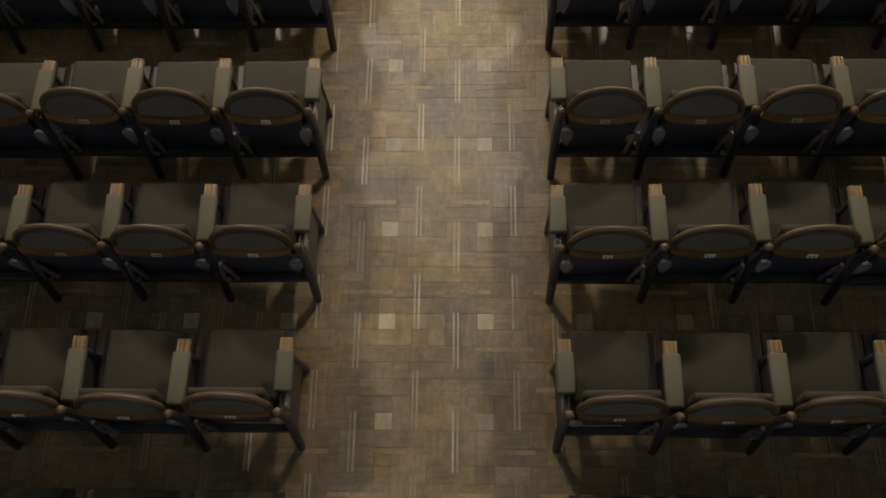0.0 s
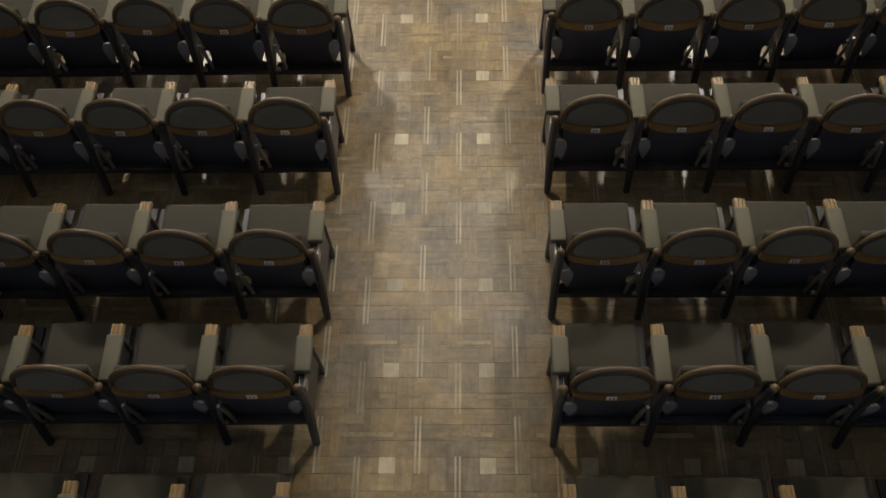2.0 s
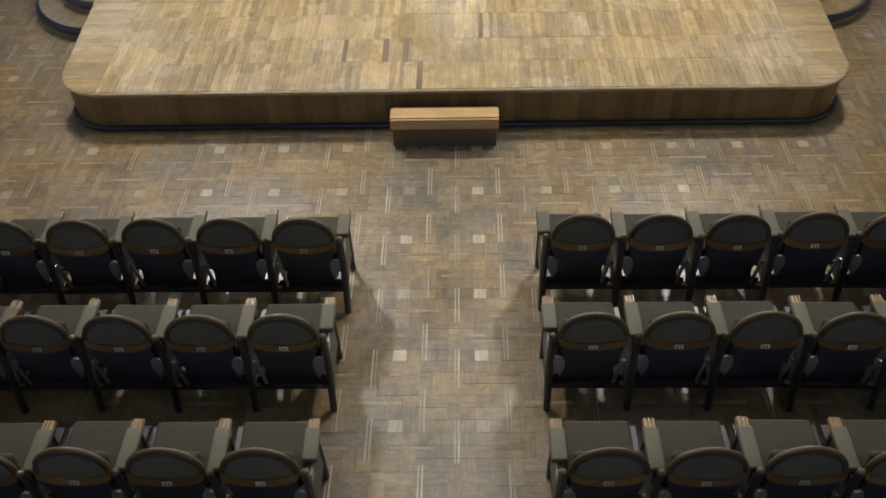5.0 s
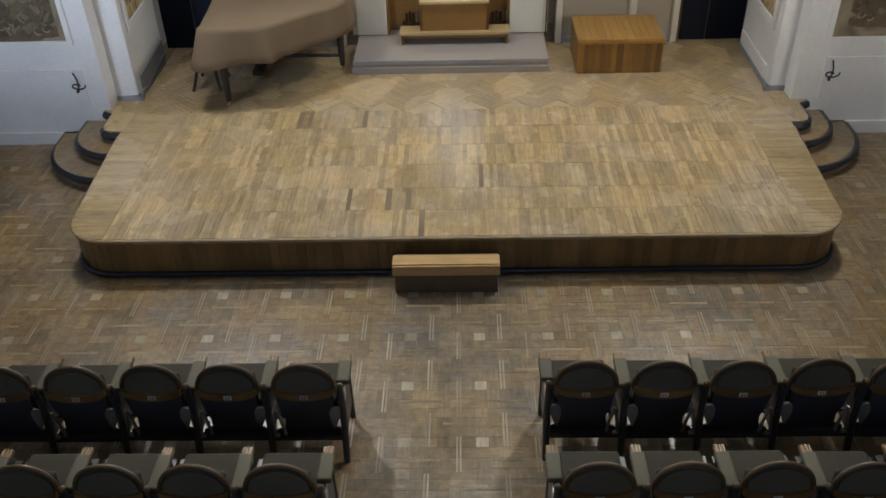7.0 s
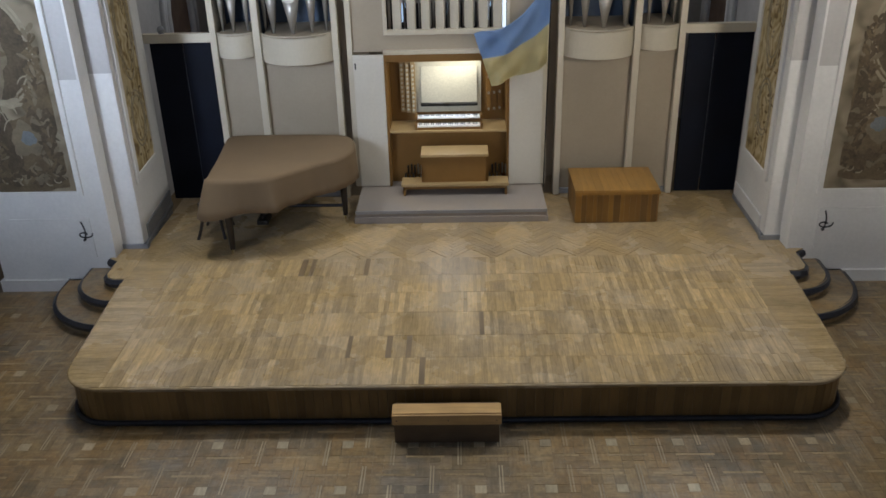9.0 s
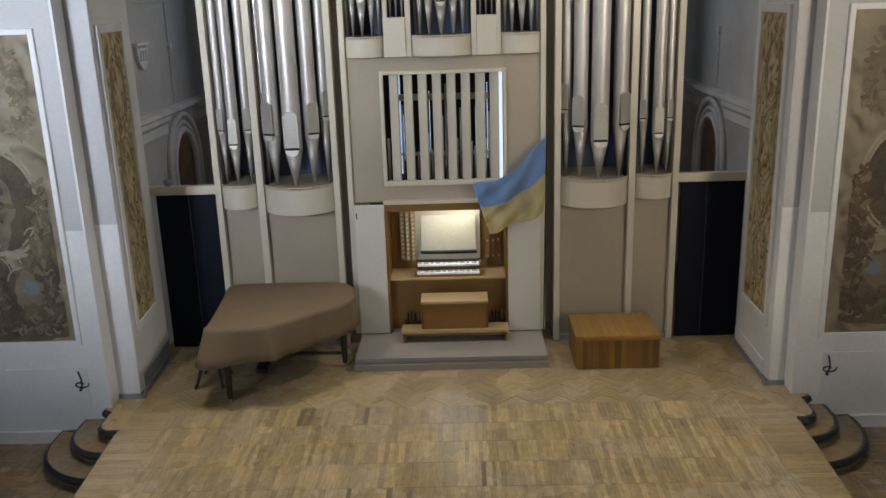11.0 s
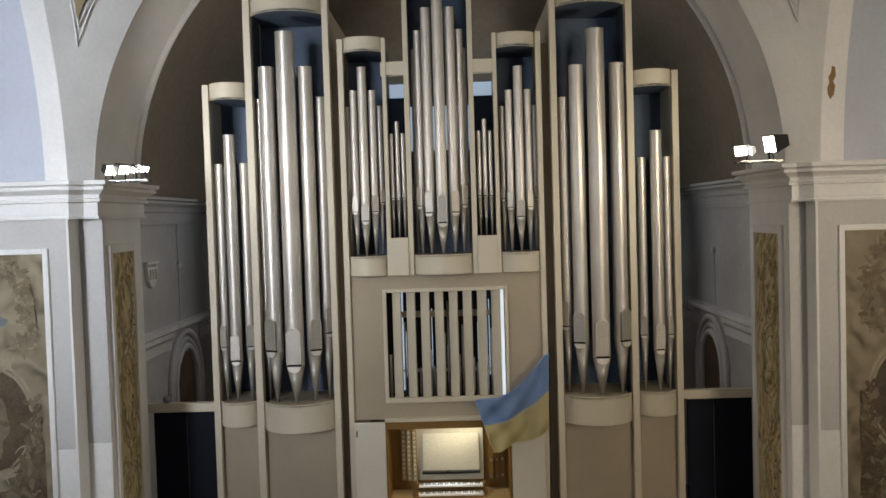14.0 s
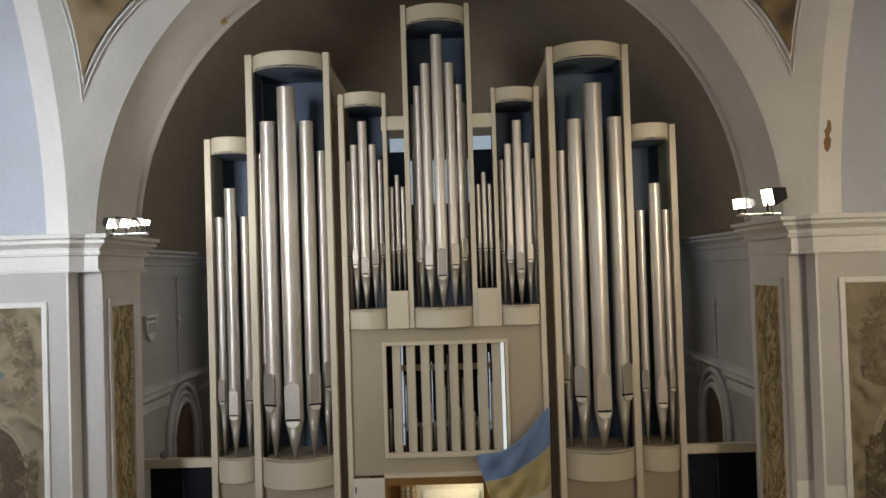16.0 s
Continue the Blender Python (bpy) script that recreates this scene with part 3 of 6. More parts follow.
SPLAY = {-1: 0.08, 1: 0.03}
for side in (-1, 1):
    def sx(x):
        return x if side < 0 else mirror_x(x) - 0.04

    corner = -4.186 if side < 0 else -4.11

    def sbox(x0, x1, y0, y1, z0, z1):
        a, b = sorted((sx(x0), sx(x1)))
        return box(a, b, y0, y1, z0, z1)

    def splayed(bm):
        """The reveals open slightly towards the chancel."""
        for v in bm.verts:
            v.co.x += side * SPLAY[side] * (v.co.y - STEP_Y) / 1.5
        return bm

    tag = "west" if side < 0 else "east"
    # pier in two stepped faces, white below and grey above
    for z0, z1, m in ((0, 2.6, "plaster"), (2.6, 5.3, "grey_paint")):
        what = "white painted lower pier wall" if m == "plaster" else "grey painted upper pier wall"
        structure("wall_pier_" + tag, sbox(-5.6, corner, FACE_Y, PIER_Y, z0, z1), m, what)
        structure("wall_step_" + tag, prism([(sx(corner), STEP_Y), (sx(-3.91), STEP_Y), (sx(-3.91 - SPLAY[side]), PIER_Y), (sx(corner), PIER_Y)], z0, z1), m, what)
    structure("wall_reveal_" + tag, splayed(sbox(-3.93, -3.905, STEP_Y + 0.02, PIER_Y, 0, 5.3)), "plaster", "white painted pier reveal")
    # light on the pier return painted in as a paler plaster strip
    structure("trim_corner_" + tag, sbox(corner - 0.012, corner + 0.014, FACE_Y - 0.006, STEP_Y, 0, 5.1), "plaster", "pier return, made paler than the faces for the light on it")
    structure("wall_upper_" + tag, sbox(-8, -4.14, FACE_Y + 0.16, BACK_Y, 5.3, 10.6), "blue_wall", "pale blue wall above the cornice")
    # near-black wall stands in for the unlit depth beside the pier
    structure("wall_bay_" + tag, sbox(-8, -5.6, 10.4, 10.7, 0, 10.6), "void", "side bay wall, its gloom put into the colour")
    # base blocks
    structure("baseboard_pier_" + tag, sbox(-5.64, -4.45, FACE_Y - 0.04, FACE_Y + 0.05, 0, 0.15), "plaster", "white plaster plinth of the pier")
    structure("baseboard_step_" + tag, sbox(-4.29, -3.86, STEP_Y - 0.02, STEP_Y + 0.05, STAGE_Z, STAGE_Z + 0.06), "stone_grey", "grey skirting")
    structure("baseboard_reveal_" + tag, splayed(sbox(-3.93, -3.88, STEP_Y - 0.02, PIER_Y, STAGE_Z, STAGE_Z + 0.06)), "stone_grey", "grey skirting")
    structure("baseboard_panel_" + tag, splayed(sbox(-3.93, -3.885, 9.68, 10.80, STAGE_Z + 0.07, STAGE_Z + 0.24)), "plaster" if side > 0 else "stone_grey", "long low duct cover on the pier")

    # framed paintings
    def picture(x0, x1, y0, y1, z0, z1, paint, label, along_y):
        t = thing("wall_painting", ((x0 + x1) / 2, (y0 + y1) / 2, z0), label, "wall painting", "framed frescoes")
        w = 0.10 if along_y else 0.06
        if not along_y:
            part("canvas", box(min(x0, x1), max(x0, x1), y0 - 0.012, y0 + 0.02, z0, z1), paint, t)
            a, b = min(x0, x1), max(x0, x1)
            for q in ((a - w, a, z0 - w, z1 + w), (b, b + w, z0 - w, z1 + w), (a, b, z0 - w, z0), (a, b, z1, z1 + w)):
                part("picture_frame", box(q[0], q[1], y0 - 0.035, y0 + 0.02, q[2], q[3], 0.008), "plaster", t)
        else:
            s = 1 if side < 0 else -1
            xa, xb = sorted((x0, x0 + s * 0.014))
            part("canvas", splayed(box(xa, xb, y0, y1, z0, z1)), paint, t)
            xa, xb = sorted((x0, x0 + s * 0.035))
            for q in ((y0 - w, y0, z0 - w, z1 + w), (y1, y1 + w, z0 - w, z1 + w), (y0, y1, z0 - w, z0), (y0, y1, z1, z1 + w)):
                part("picture_frame", splayed(box(xa, xb, q[0], q[1], q[2], q[3], 0.008)), "plaster", t)
        return t

    pa = picture(sx(-5.48), sx(-4.46 if side < 0 else -4.39), FACE_Y, FACE_Y, 1.30 if side < 0 else 1.19, 4.73, "fresco_a", "large faded grey-brown fresco in a white frame", False)
    pd = picture(sx(-3.905), sx(-3.905), 9.70 if side < 0 else 9.74, 10.43 if side < 0 else 10.58, 1.33 if side < 0 else 1.22, 4.70, "fresco_d", "narrow ochre ornamental fresco in a white frame", True)
    # painted ovals of the narrow fresco
    s = 1 if side < 0 else -1
    for cz, rz, ry in ((4.05, 0.42, 0.24), (3.0, 0.62, 0.27), (1.9, 0.34, 0.24)):
        for k in (1.0, 0.82):
            ring = [(sx(-3.905) + s * 0.012, 10.095 + ry * k * math.cos(a), cz + rz * k * math.sin(a)) for a in np.linspace(0, 2 * math.pi, 40, endpoint=False)]
            part("painted_oval", splayed(tube(ring, 0.011, 5, True)), "paint_light", pd)
    # broad fresco: garland above, ringed medallion, dark foliage and pale drapery below
    rl = random.Random(11 + side)
    fy = FACE_Y - 0.0135
    layer = [0]

    def brush(bm, ring):
        """One brush stroke, each a hair proud of the one before."""
        layer[0] += 1
        bm.faces.new([bm.verts.new((px, fy - 0.00003 * layer[0], pz)) for px, pz in ring])

    def leaf(bm, px, pz, a, b, th):
        ring = []
        for k in range(9):
            q = k * 2 * math.pi / 9
            ex, ez = a * math.cos(q), b * math.sin(q) * (1.0 - 0.4 * math.cos(q))
            ring.append((sx(px + ex * math.cos(th) - ez * math.sin(th)), pz + ex * math.sin(th) + ez * math.cos(th)))
        brush(bm, ring)

    def mass(bm, cx, cz, rx, rz, rough=0.14):
        ph = [rl.uniform(0, 6.3) for _ in range(3)]
        ring = []
        for k in range(40):
            a = k * 2 * math.pi / 40
            m = 1 + rough * (math.sin(3 * a + ph[0]) + 0.7 * math.sin(5 * a + ph[1]) + 0.5 * math.sin(9 * a + ph[2]))
            ring.append((sx(max(-5.47, min(-4.53, cx + rx * m * math.cos(a)))), max(1.27, min(4.74, cz + rz * m * math.sin(a)))))
        brush(bm, ring)

    def arc_band(bm, cx, cz, r0, r1, sz, a0, a1):
        aa = np.linspace(a0, a1, 24)
        for p, q in zip(aa, aa[1:]):
            brush(bm, [(sx(max(-5.47, cx + r * math.cos(a))), cz + sz * r * math.sin(a)) for r, a in ((r0, p), (r1, p), (r1, q), (r0, q))])

    def garland(line, count, size, spread):
        """Leaves in pairs along a line; gives a dark, a mid and a light mesh."""
        out = [bmesh.new(), bmesh.new(), bmesh.new()]
        for k in range(count):
            u = k / (count - 1) * (len(line) - 1)
            i = min(int(u), len(line) - 2)
            (ax, az), (bx, bz) = line[i], line[i + 1]
            px, pz = ax + (bx - ax) * (u - i), az + (bz - az) * (u - i)
            th = math.atan2(bz - az, bx - ax) + rl.choice((-1, 1)) * rl.uniform(0.3, 1.2)
            d = rl.uniform(-spread, spread)
            kk = rl.choice((0, 0, 1, 1, 2))
            leaf(out[kk], max(-5.42, min(-4.58, px + d * math.cos(th))), max(1.32, min(4.68, pz + d * math.sin(th))), size * rl.uniform(0.7, 1.4), size * rl.uniform(0.25, 0.5), th)
        return out

    def paint(name, meshes, colours):
        for bm, colour in zip(meshes, colours):
            if len(bm.faces):
                bmesh.ops.recalc_face_normals(bm, faces=bm.faces)
                part(name, bm, colour, pa)

    bm = bmesh.new()
    for q in ((-5.0, 1.75, 0.5, 0.42), (-4.68, 2.35, 0.20, 0.55), (-5.3, 2.2, 0.22, 0.6), (-4.98, 1.42, 0.5, 0.14)):
        mass(bm, *q)
    paint("painted_ground", [bm], ["paint_brown"])
    bm = bmesh.new()
    for q in ((-4.66, 2.0, 0.12, 0.35), (-5.15, 1.85, 0.16, 0.3), (-4.72, 1.5, 0.16, 0.10), (-5.25, 1.48, 0.18, 0.10), (-4.64, 2.85, 0.08, 0.16)):
        mass(bm, *q, 0.22)
    paint("painted_shade", [bm], ["paint_dark"])
    bm = bmesh.new()
    mass(bm, -5.08, 2.95, 0.40, 0.56, 0.03)
    paint("painted_medallion", [bm], ["paint_dark"])
    bm = bmesh.new()
    mass(bm, -5.14, 2.86, 0.22, 0.40, 0.12)
    paint("painted_drapery", [bm], ["paint_tan"])
    bands = [(-5.08, 2.95, r0, r1, 1.34, a0, a1) for r0, r1 in ((0.405, 0.425), (0.445, 0.475)) for a0, a1 in ((-1.1, 1.35), (2.0, 4.1))]
    bands.append((-4.98, 3.78, 0.20, 0.225, 1.2, 2.4, 5.6))
    bands += [(-5.35 + 0.1 * k, 1.42 + 0.03 * (k % 3), 0.035, 0.05, 1.0, rl.uniform(0, 2), rl.uniform(4, 6)) for k in range(8)]
    bands += [(rl.uniform(-5.3, -4.62), rl.uniform(1.6, 2.5), 0.12, 0.132, 1.6, 0.2 + 0.3 * k, 1.3 + 0.3 * k) for k in range(9)]
    for q in bands:
        bm = bmesh.new()
        arc_band(bm, *q)
        bmesh.ops.remove_doubles(bm, verts=bm.verts, dist=0.0004)
        paint("painted_scroll", [bm], ["paint_light"])
    for name, colour, q in (("painted_drapery", "paint_light", (-4.98, 3.55, 0.13, 0.09, 0.10)), ("painted_drapery", "paint_light", (-5.0, 2.36, 0.17, 0.05, 0.2)), ("painted_drapery", "paint_tan", (-4.90, 1.93, 0.17, 0.20, 0.12)),
                            ("painted_sky", "paint_blue", (-5.03, 4.02, 0.14, 0.10, 0.12)), ("painted_sky", "paint_blue", (-4.87, 1.95, 0.085, 0.085, 0.08))):
        bm = bmesh.new()
        mass(bm, *q)
        paint(name, [bm], [colour])
    tones = ("paint_umber_soft", "paint_tan", "paint_buff")
    paint("painted_leaves", garland([(-5.3, 4.55), (-5.0, 4.66), (-4.75, 4.5), (-4.64, 4.2), (-4.62, 3.85), (-4.75, 3.72)], 190, 0.060, 0.14), tones)
    paint("painted_leaves", garland([(-4.62, 3.1), (-4.62, 2.6), (-4.72, 2.3), (-4.62, 1.9), (-4.66, 1.5)], 170, 0.058, 0.14), ("paint_dark", "paint_brown", "paint_tan"))
    paint("painted_leaves", garland([(-5.38, 2.4), (-5.25, 2.0), (-5.3, 1.6), (-5.0, 1.5), (-4.7, 1.55)], 170, 0.058, 0.14), ("paint_dark", "paint_brown", "paint_tan"))
    paint("painted_leaves", garland([(-5.2, 2.6), (-5.1, 2.9), (-5.2, 3.3)], 60, 0.07, 0.14), ("paint_dark", "paint_brown", "paint_tan"))

    def strokes(spots, lift, size):
        bm = bmesh.new()
        for i, (px, pz) in enumerate(spots):
            a, b, th = size * rl.uniform(0.7, 1.6), size * rl.uniform(0.25, 0.55), rl.uniform(0, math.pi)
            ring = []
            for k in range(9):
                q = k * 2 * math.pi / 9
                ex, ez = a * math.cos(q), b * math.sin(q)
                ring.append((px + ex * math.cos(th) - ez * math.sin(th), lift + 0.00003 * i, pz + ex * math.sin(th) + ez * math.cos(th)))
            bm.faces.new([bm.verts.new(p) for p in ring])
        bmesh.ops.recalc_face_normals(bm, faces=bm.faces)
        return bm

    # foliage of the narrow fresco, on its splayed wall
    for colour, count, size in (("paint_umber", 60, 0.04), ("paint_light", 26, 0.03), ("ochre", 36, 0.045)):
        pts = [(10.095 + rl.choice((-1, 1)) * rl.uniform(0.03, 0.30), rl.uniform(1.4, 4.66)) for _ in range(count)]
        bm = strokes(pts, 0.0, size)
        lift = sx(-3.905) + s * (0.0155 + 0.001 * size)
        for v in bm.verts:
            v.co = Vector((lift + s * (0.02 * size + v.co.y), v.co.x, v.co.z))
        part("painted_leaves", splayed(bm), colour, pd)
    # raised dado panel and the black metal clef on it
    structure("trim_dado_" + tag, sbox(-5.34, -4.40, FACE_Y - 0.022, FACE_Y + 0.02, 0.44, 0.95), "plaster", "raised white dado panel")
    cx = sx(-4.48)
    clef = thing("wall_ornament", (cx, FACE_Y - 0.03, 0.68), "small black metal treble clef on the dado panel", "ornament")
    spine = [(cx - 0.01 + 0.022 * math.sin(t * 3.4), FACE_Y - 0.035, 0.68 + 0.24 * t) for t in np.linspace(0, 1, 12)]
    part("spine", tube(spine, 0.009, 6), "lamp_black", clef)
    loop = [(cx + (0.025 + 0.011 * a) * math.cos(a), FACE_Y - 0.035, 0.755 + (0.012 + 0.006 * a) * math.sin(a)) for a in np.linspace(0, 6.6, 30)]
    part("loop", tube(loop, 0.009, 6), "lamp_black", clef)
    part("bulb", rod((cx - 0.012, FACE_Y - 0.045, 0.685), (cx - 0.012, FACE_Y - 0.02, 0.685), 0.016), "lamp_black", clef)

    # cornice round the pier and along the chancel
    CH = -4.47 if side < 0 else -4.35
    line = [(-8, FACE_Y), (corner + 0.02, FACE_Y), (corner + 0.12, STEP_Y - 0.10), (-3.93, STEP_Y - 0.10), (-3.96, PIER_Y), (CH, PIER_Y + 0.001)]
    lift = 0.035 if side < 0 else -0.01
    prof = [(-0.05, 5.06), (0.045, 5.06), (0.05, 5.085), (0.025, 5.09), (0.03, 5.12), (0.03, 5.235), (0.075, 5.245), (0.08, 5.275), (0.055, 5.285), (0.07, 5.32), (0.125, 5.355), (0.155, 5.37), (0.155, 5.40), (0.13, 5.41), (0.185, 5.425), (0.19, 5.465), (-0.05, 5.485)]

    def moulding(profile, way, dz):
        return sweep([(-side * o, z + dz) for o, z in profile], [(sx(x), y) for x, y in way])

    structure("trim_cornice_" + tag, moulding(prof, line, lift), "plaster", "moulded white plaster cornice")
    # same cornice in a darker grey, the chancel's shade in its colour
    structure("trim_chancel_cornice_" + tag, moulding(prof, [(CH, PIER_Y + 0.2), (CH, 16.2)], -0.05), "apse_grey", "moulded cornice along the chancel, its colour greyed for shade")

    # lateral arch and pendentive
    zs = np.linspace(ARCH_Z, 8.85, 34)
    arch_cx = ARCH_X if side < 0 else mirror_x(ARCH_X)
    R2 = 5.3
    bm = bmesh.new()
    grid = []
    for z in zs:
        dz = z - ARCH_Z
        x1 = arch_cx - math.sqrt(max(0.0, (ARCH_R + 0.001) ** 2 - dz ** 2))
        y2 = FACE_Y - (R2 - math.sqrt(R2 ** 2 - dz ** 2))
        row = []
        for u in np.linspace(0, 1, 15):
            x = x1 + (-4.16 - x1) * u
            y = STEP_Y + (y2 - STEP_Y) * u
            row.append(bm.verts.new((sx(x), y, z)))
        row.append(bm.verts.new((sx(-4.41), y2 + 0.02, z)))
        row.append(bm.verts.new((sx(-4.41), FACE_Y + 0.3, z)))
        grid.append(row)
    for a, b in zip(grid, grid[1:]):
        for k in range(len(a) - 1):
            bm.faces.new((a[k], a[k + 1], b[k + 1], b[k]))
    bmesh.ops.recalc_face_normals(bm, faces=bm.faces)
    structure("wall_pendentive_" + tag, bm, "plaster", "white plaster pendentive between two arches", smooth=False)
    # archivolt band and triangular framed fresco on the pendentive
    def pend(u, z, lift):
        dz = z - ARCH_Z
        x1 = arch_cx - math.sqrt(ARCH_R ** 2 - dz ** 2)
        y2 = FACE_Y - (R2 - math.sqrt(R2 ** 2 - dz ** 2))
        return (sx(x1 + (-4.16 - x1) * u), STEP_Y + (y2 - STEP_Y) * u - lift, z)

    tri = thing("spandrel_painting", (sx(-3.9), 9.2, 7.1), "triangular ochre fresco in a moulded frame", "wall painting", "framed frescoes")
    bm = bmesh.new()
    rows = []
    for z in np.linspace(7.17, 8.8, 16):
        k = (z - 7.17) / 1.63
        u0, u1 = 0.61 - 0.51 * k, min(0.97, 0.61 + 0.39 * k)
        rows.append([bm.verts.new(pend(u, z, 0.05)) for u in np.linspace(u0, u1 + 0.002, 6)])
    for a, b in zip(rows, rows[1:]):
        for k in range(5):
            bm.faces.new((a[k], a[k + 1], b[k + 1], b[k]))
    bmesh.ops.recalc_face_normals(bm, faces=bm.faces)
    part("canvas", bm, "fresco_t", tri)
    for e, zb in ((0.02, 7.12), (0.05, 6.92)):
        edge = [pend(0.61 - (0.51 + e) * (z - zb) / (8.8 - zb), z, 0.012) for z in np.linspace(8.8, zb, 14)]
        edge += [pend(min(0.985, 0.61 + (0.38 + e) * (z - zb) / (8.8 - zb)), z, 0.012) for z in np.linspace(zb, 8.8, 14)][1:]
        part("frame_moulding", tube(edge, 0.018 if e < 0.03 else 0.009, 6), "plaster", tri)
    # flat band that follows the arch
    bm = bmesh.new()
    last = None
    for z in zs:
        span = 4.16 - (math.sqrt(max(0.0, ARCH_R ** 2 - (z - ARCH_Z) ** 2)) - arch_cx)
        wide = min(0.93, 0.25 / max(0.05, span))
        row = [bm.verts.new(pend(u, z, d)) for u, d in ((0.0, 0.024), (wide * 0.5, 0.024), (wide, 0.024), (wide + 0.01, -0.01))]
        if last:
            for k in range(3):
                bm.faces.new((last[k], last[k + 1], row[k + 1], row[k]))
        last = row
    bmesh.ops.recalc_face_normals(bm, faces=bm.faces)
    structure("trim_archivolt_" + tag, bm, "plaster", "flat white plaster band round the arch")

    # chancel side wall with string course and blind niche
    structure("wall_chancel_" + tag, sbox(CH - 0.28, CH, PIER_Y, 16.2, 0, 5.3), "apse_grey", "chancel wall with its shade in the grey colour")
    sp = [(-0.02, 3.06), (0.02, 3.07), (0.035, 3.10), (0.035, 3.23), (0.06, 3.26), (0.09, 3.29), (0.09, 3.36), (0.12, 3.385), (0.12, 3.45), (-0.02, 3.47)]
    structure("trim_string_" + tag, moulding(sp, [(CH, PIER_Y + 0.02), (CH, 13.2)], 0), "apse_trim", "moulded string course in the chancel")
    structure("trim_string_far_" + tag, moulding(sp, [(CH, 14.68), (CH, 16.2)], 0), "apse_trim", "moulded string course in the chancel")
    ny, nz = 13.90, 2.42
    hood = [(CH, ny - 0.70), (CH, ny + 0.78)]
    structure("trim_string_mid_" + tag, moulding([(-0.02, 3.36), (0.09, 3.36), (0.12, 3.385), (0.12, 3.45), (-0.02, 3.47)], hood, 0), "apse_trim", "string course over the niche")
    niche = thing("blind_niche", (sx(CH), ny, 0.5), "round-arched blind niche with a brown panel", "niche")
    ring = np.linspace(0, math.pi, 22)
    bm = bmesh.new()
    prof_y = [(ny - 0.5, 0.5)] + [(ny - 0.5 * math.cos(a), nz + 0.54 * math.sin(a)) for a in ring] + [(ny + 0.5, 0.5)]
    bm.faces.new([bm.verts.new((sx(CH + 0.008), y, z)) for y, z in prof_y])
    part("niche_panel", bm, "niche", niche)
    for off, rad in ((0.07, 0.055), (0.19, 0.035), (0.32, 0.05)):
        arc = [(sx(CH + 0.02), ny - 0.5 - off, 0.5)] + [(sx(CH + 0.02), ny - (0.5 + off) * math.cos(a), nz + (0.54 + off) * math.sin(a)) for a in ring] + [(sx(CH + 0.02), ny + 0.5 + off, 0.5)]
        part("niche_moulding", tube(arc, rad, 8), "apse_trim", niche, smooth=True)
    wire = thing("wall_cable", (sx(CH + 0.01), 13.72, 3.47), "thin pale cable with a small box on the chancel wall", "cable")
    part("cable_run", rod((sx(CH + 0.015), 13.72, 3.47), (sx(CH + 0.015), 13.72, 5.05 if side < 0 else 4.4), 0.009, seg=6), "apse_trim", wire)
    part("junction_box", rod((sx(CH), 13.72, 4.36), (sx(CH + 0.05), 13.72, 4.36), 0.06, 0.045, 12), "plaster", wire)

crest = thing("wall_crest", (-4.46, 12.46, 4.12), "small white plaster shield on the chancel wall", "ornament")
shield = [(12.24, 4.40), (12.30, 4.20), (12.38, 4.13), (12.46, 4.10), (12.54, 4.13), (12.62, 4.20), (12.68, 4.40)]
bm = bmesh.new()
near = [bm.verts.new((-4.42, y, z)) for y, z in shield]
far = [bm.verts.new((-4.475, y, z)) for y, z in shield]
bm.faces.new(near)
for k in range(7):
    bm.faces.new((near[k], far[k], far[(k + 1) % 7], near[(k + 1) % 7]))
bmesh.ops.recalc_face_normals(bm, faces=bm.faces)
part("shield", bm, "apse_trim", crest)
part("crown", box(-4.475, -4.40, 12.22, 12.70, 4.44, 4.48, 0.008), "plaster", crest)
for k in range(4):
    part("crown_point", rod((-4.445, 12.29 + 0.113 * k, 4.40), (-4.445, 12.29 + 0.113 * k, 4.46), 0.03, 0.02, 8), "plaster", crest)
for k in range(3):
    part("relief", rod((-4.42, 12.34 + 0.12 * k, 4.22), (-4.42, 12.36 + 0.10 * k, 4.37), 0.022, 0.03, 8), "plaster", crest)

# arch wall: front face, soffit and the vault behind
arc = [(ARCH_X - ARCH_R * math.cos(a), ARCH_Z + ARCH_R * math.sin(a)) for a in np.linspace(0, math.pi, 65)]
arc = [(arc[0][0], 5.2)] + arc + [(arc[-1][0], 5.2)]
bm = bmesh.new()
for i in range(66):
    (xa, za), (xb, zb) = arc[i], arc[i + 1]
    q = [(xa, STEP_Y, za), (xb, STEP_Y, zb), (xb, ARCH_Y, zb), (xa, ARCH_Y, za)]
    bm.faces.new([bm.verts.new(p) for p in q])
    q = [(xa, STEP_Y, za), (xa, STEP_Y, 10.6), (xb, STEP_Y, 10.6), (xb, STEP_Y, zb)]
    bm.faces.new([bm.verts.new(p) for p in q])
    q = [(xa, ARCH_Y, za), (xb, ARCH_Y, zb), (xb, ARCH_Y, 10.6), (xa, ARCH_Y, 10.6)]
    bm.faces.new([bm.verts.new(p) for p in q])
bmesh.ops.remove_doubles(bm, verts=bm.verts, dist=1e-4)
structure("wall_arch", bm, "plaster", "deep white plaster arch before the chancel")
for k, (r, rad) in enumerate(((ARCH_R + 0.005, 0.02),)):
    rim = [(ARCH_X - r * math.cos(a), STEP_Y - 0.004, ARCH_Z + r * math.sin(a)) for a in np.linspace(0.02, math.pi - 0.02, 70)]
    structure("trim_arch_edge", tube(rim, rad, 6), "plaster", "rounded plaster arris of the arch", smooth=True)
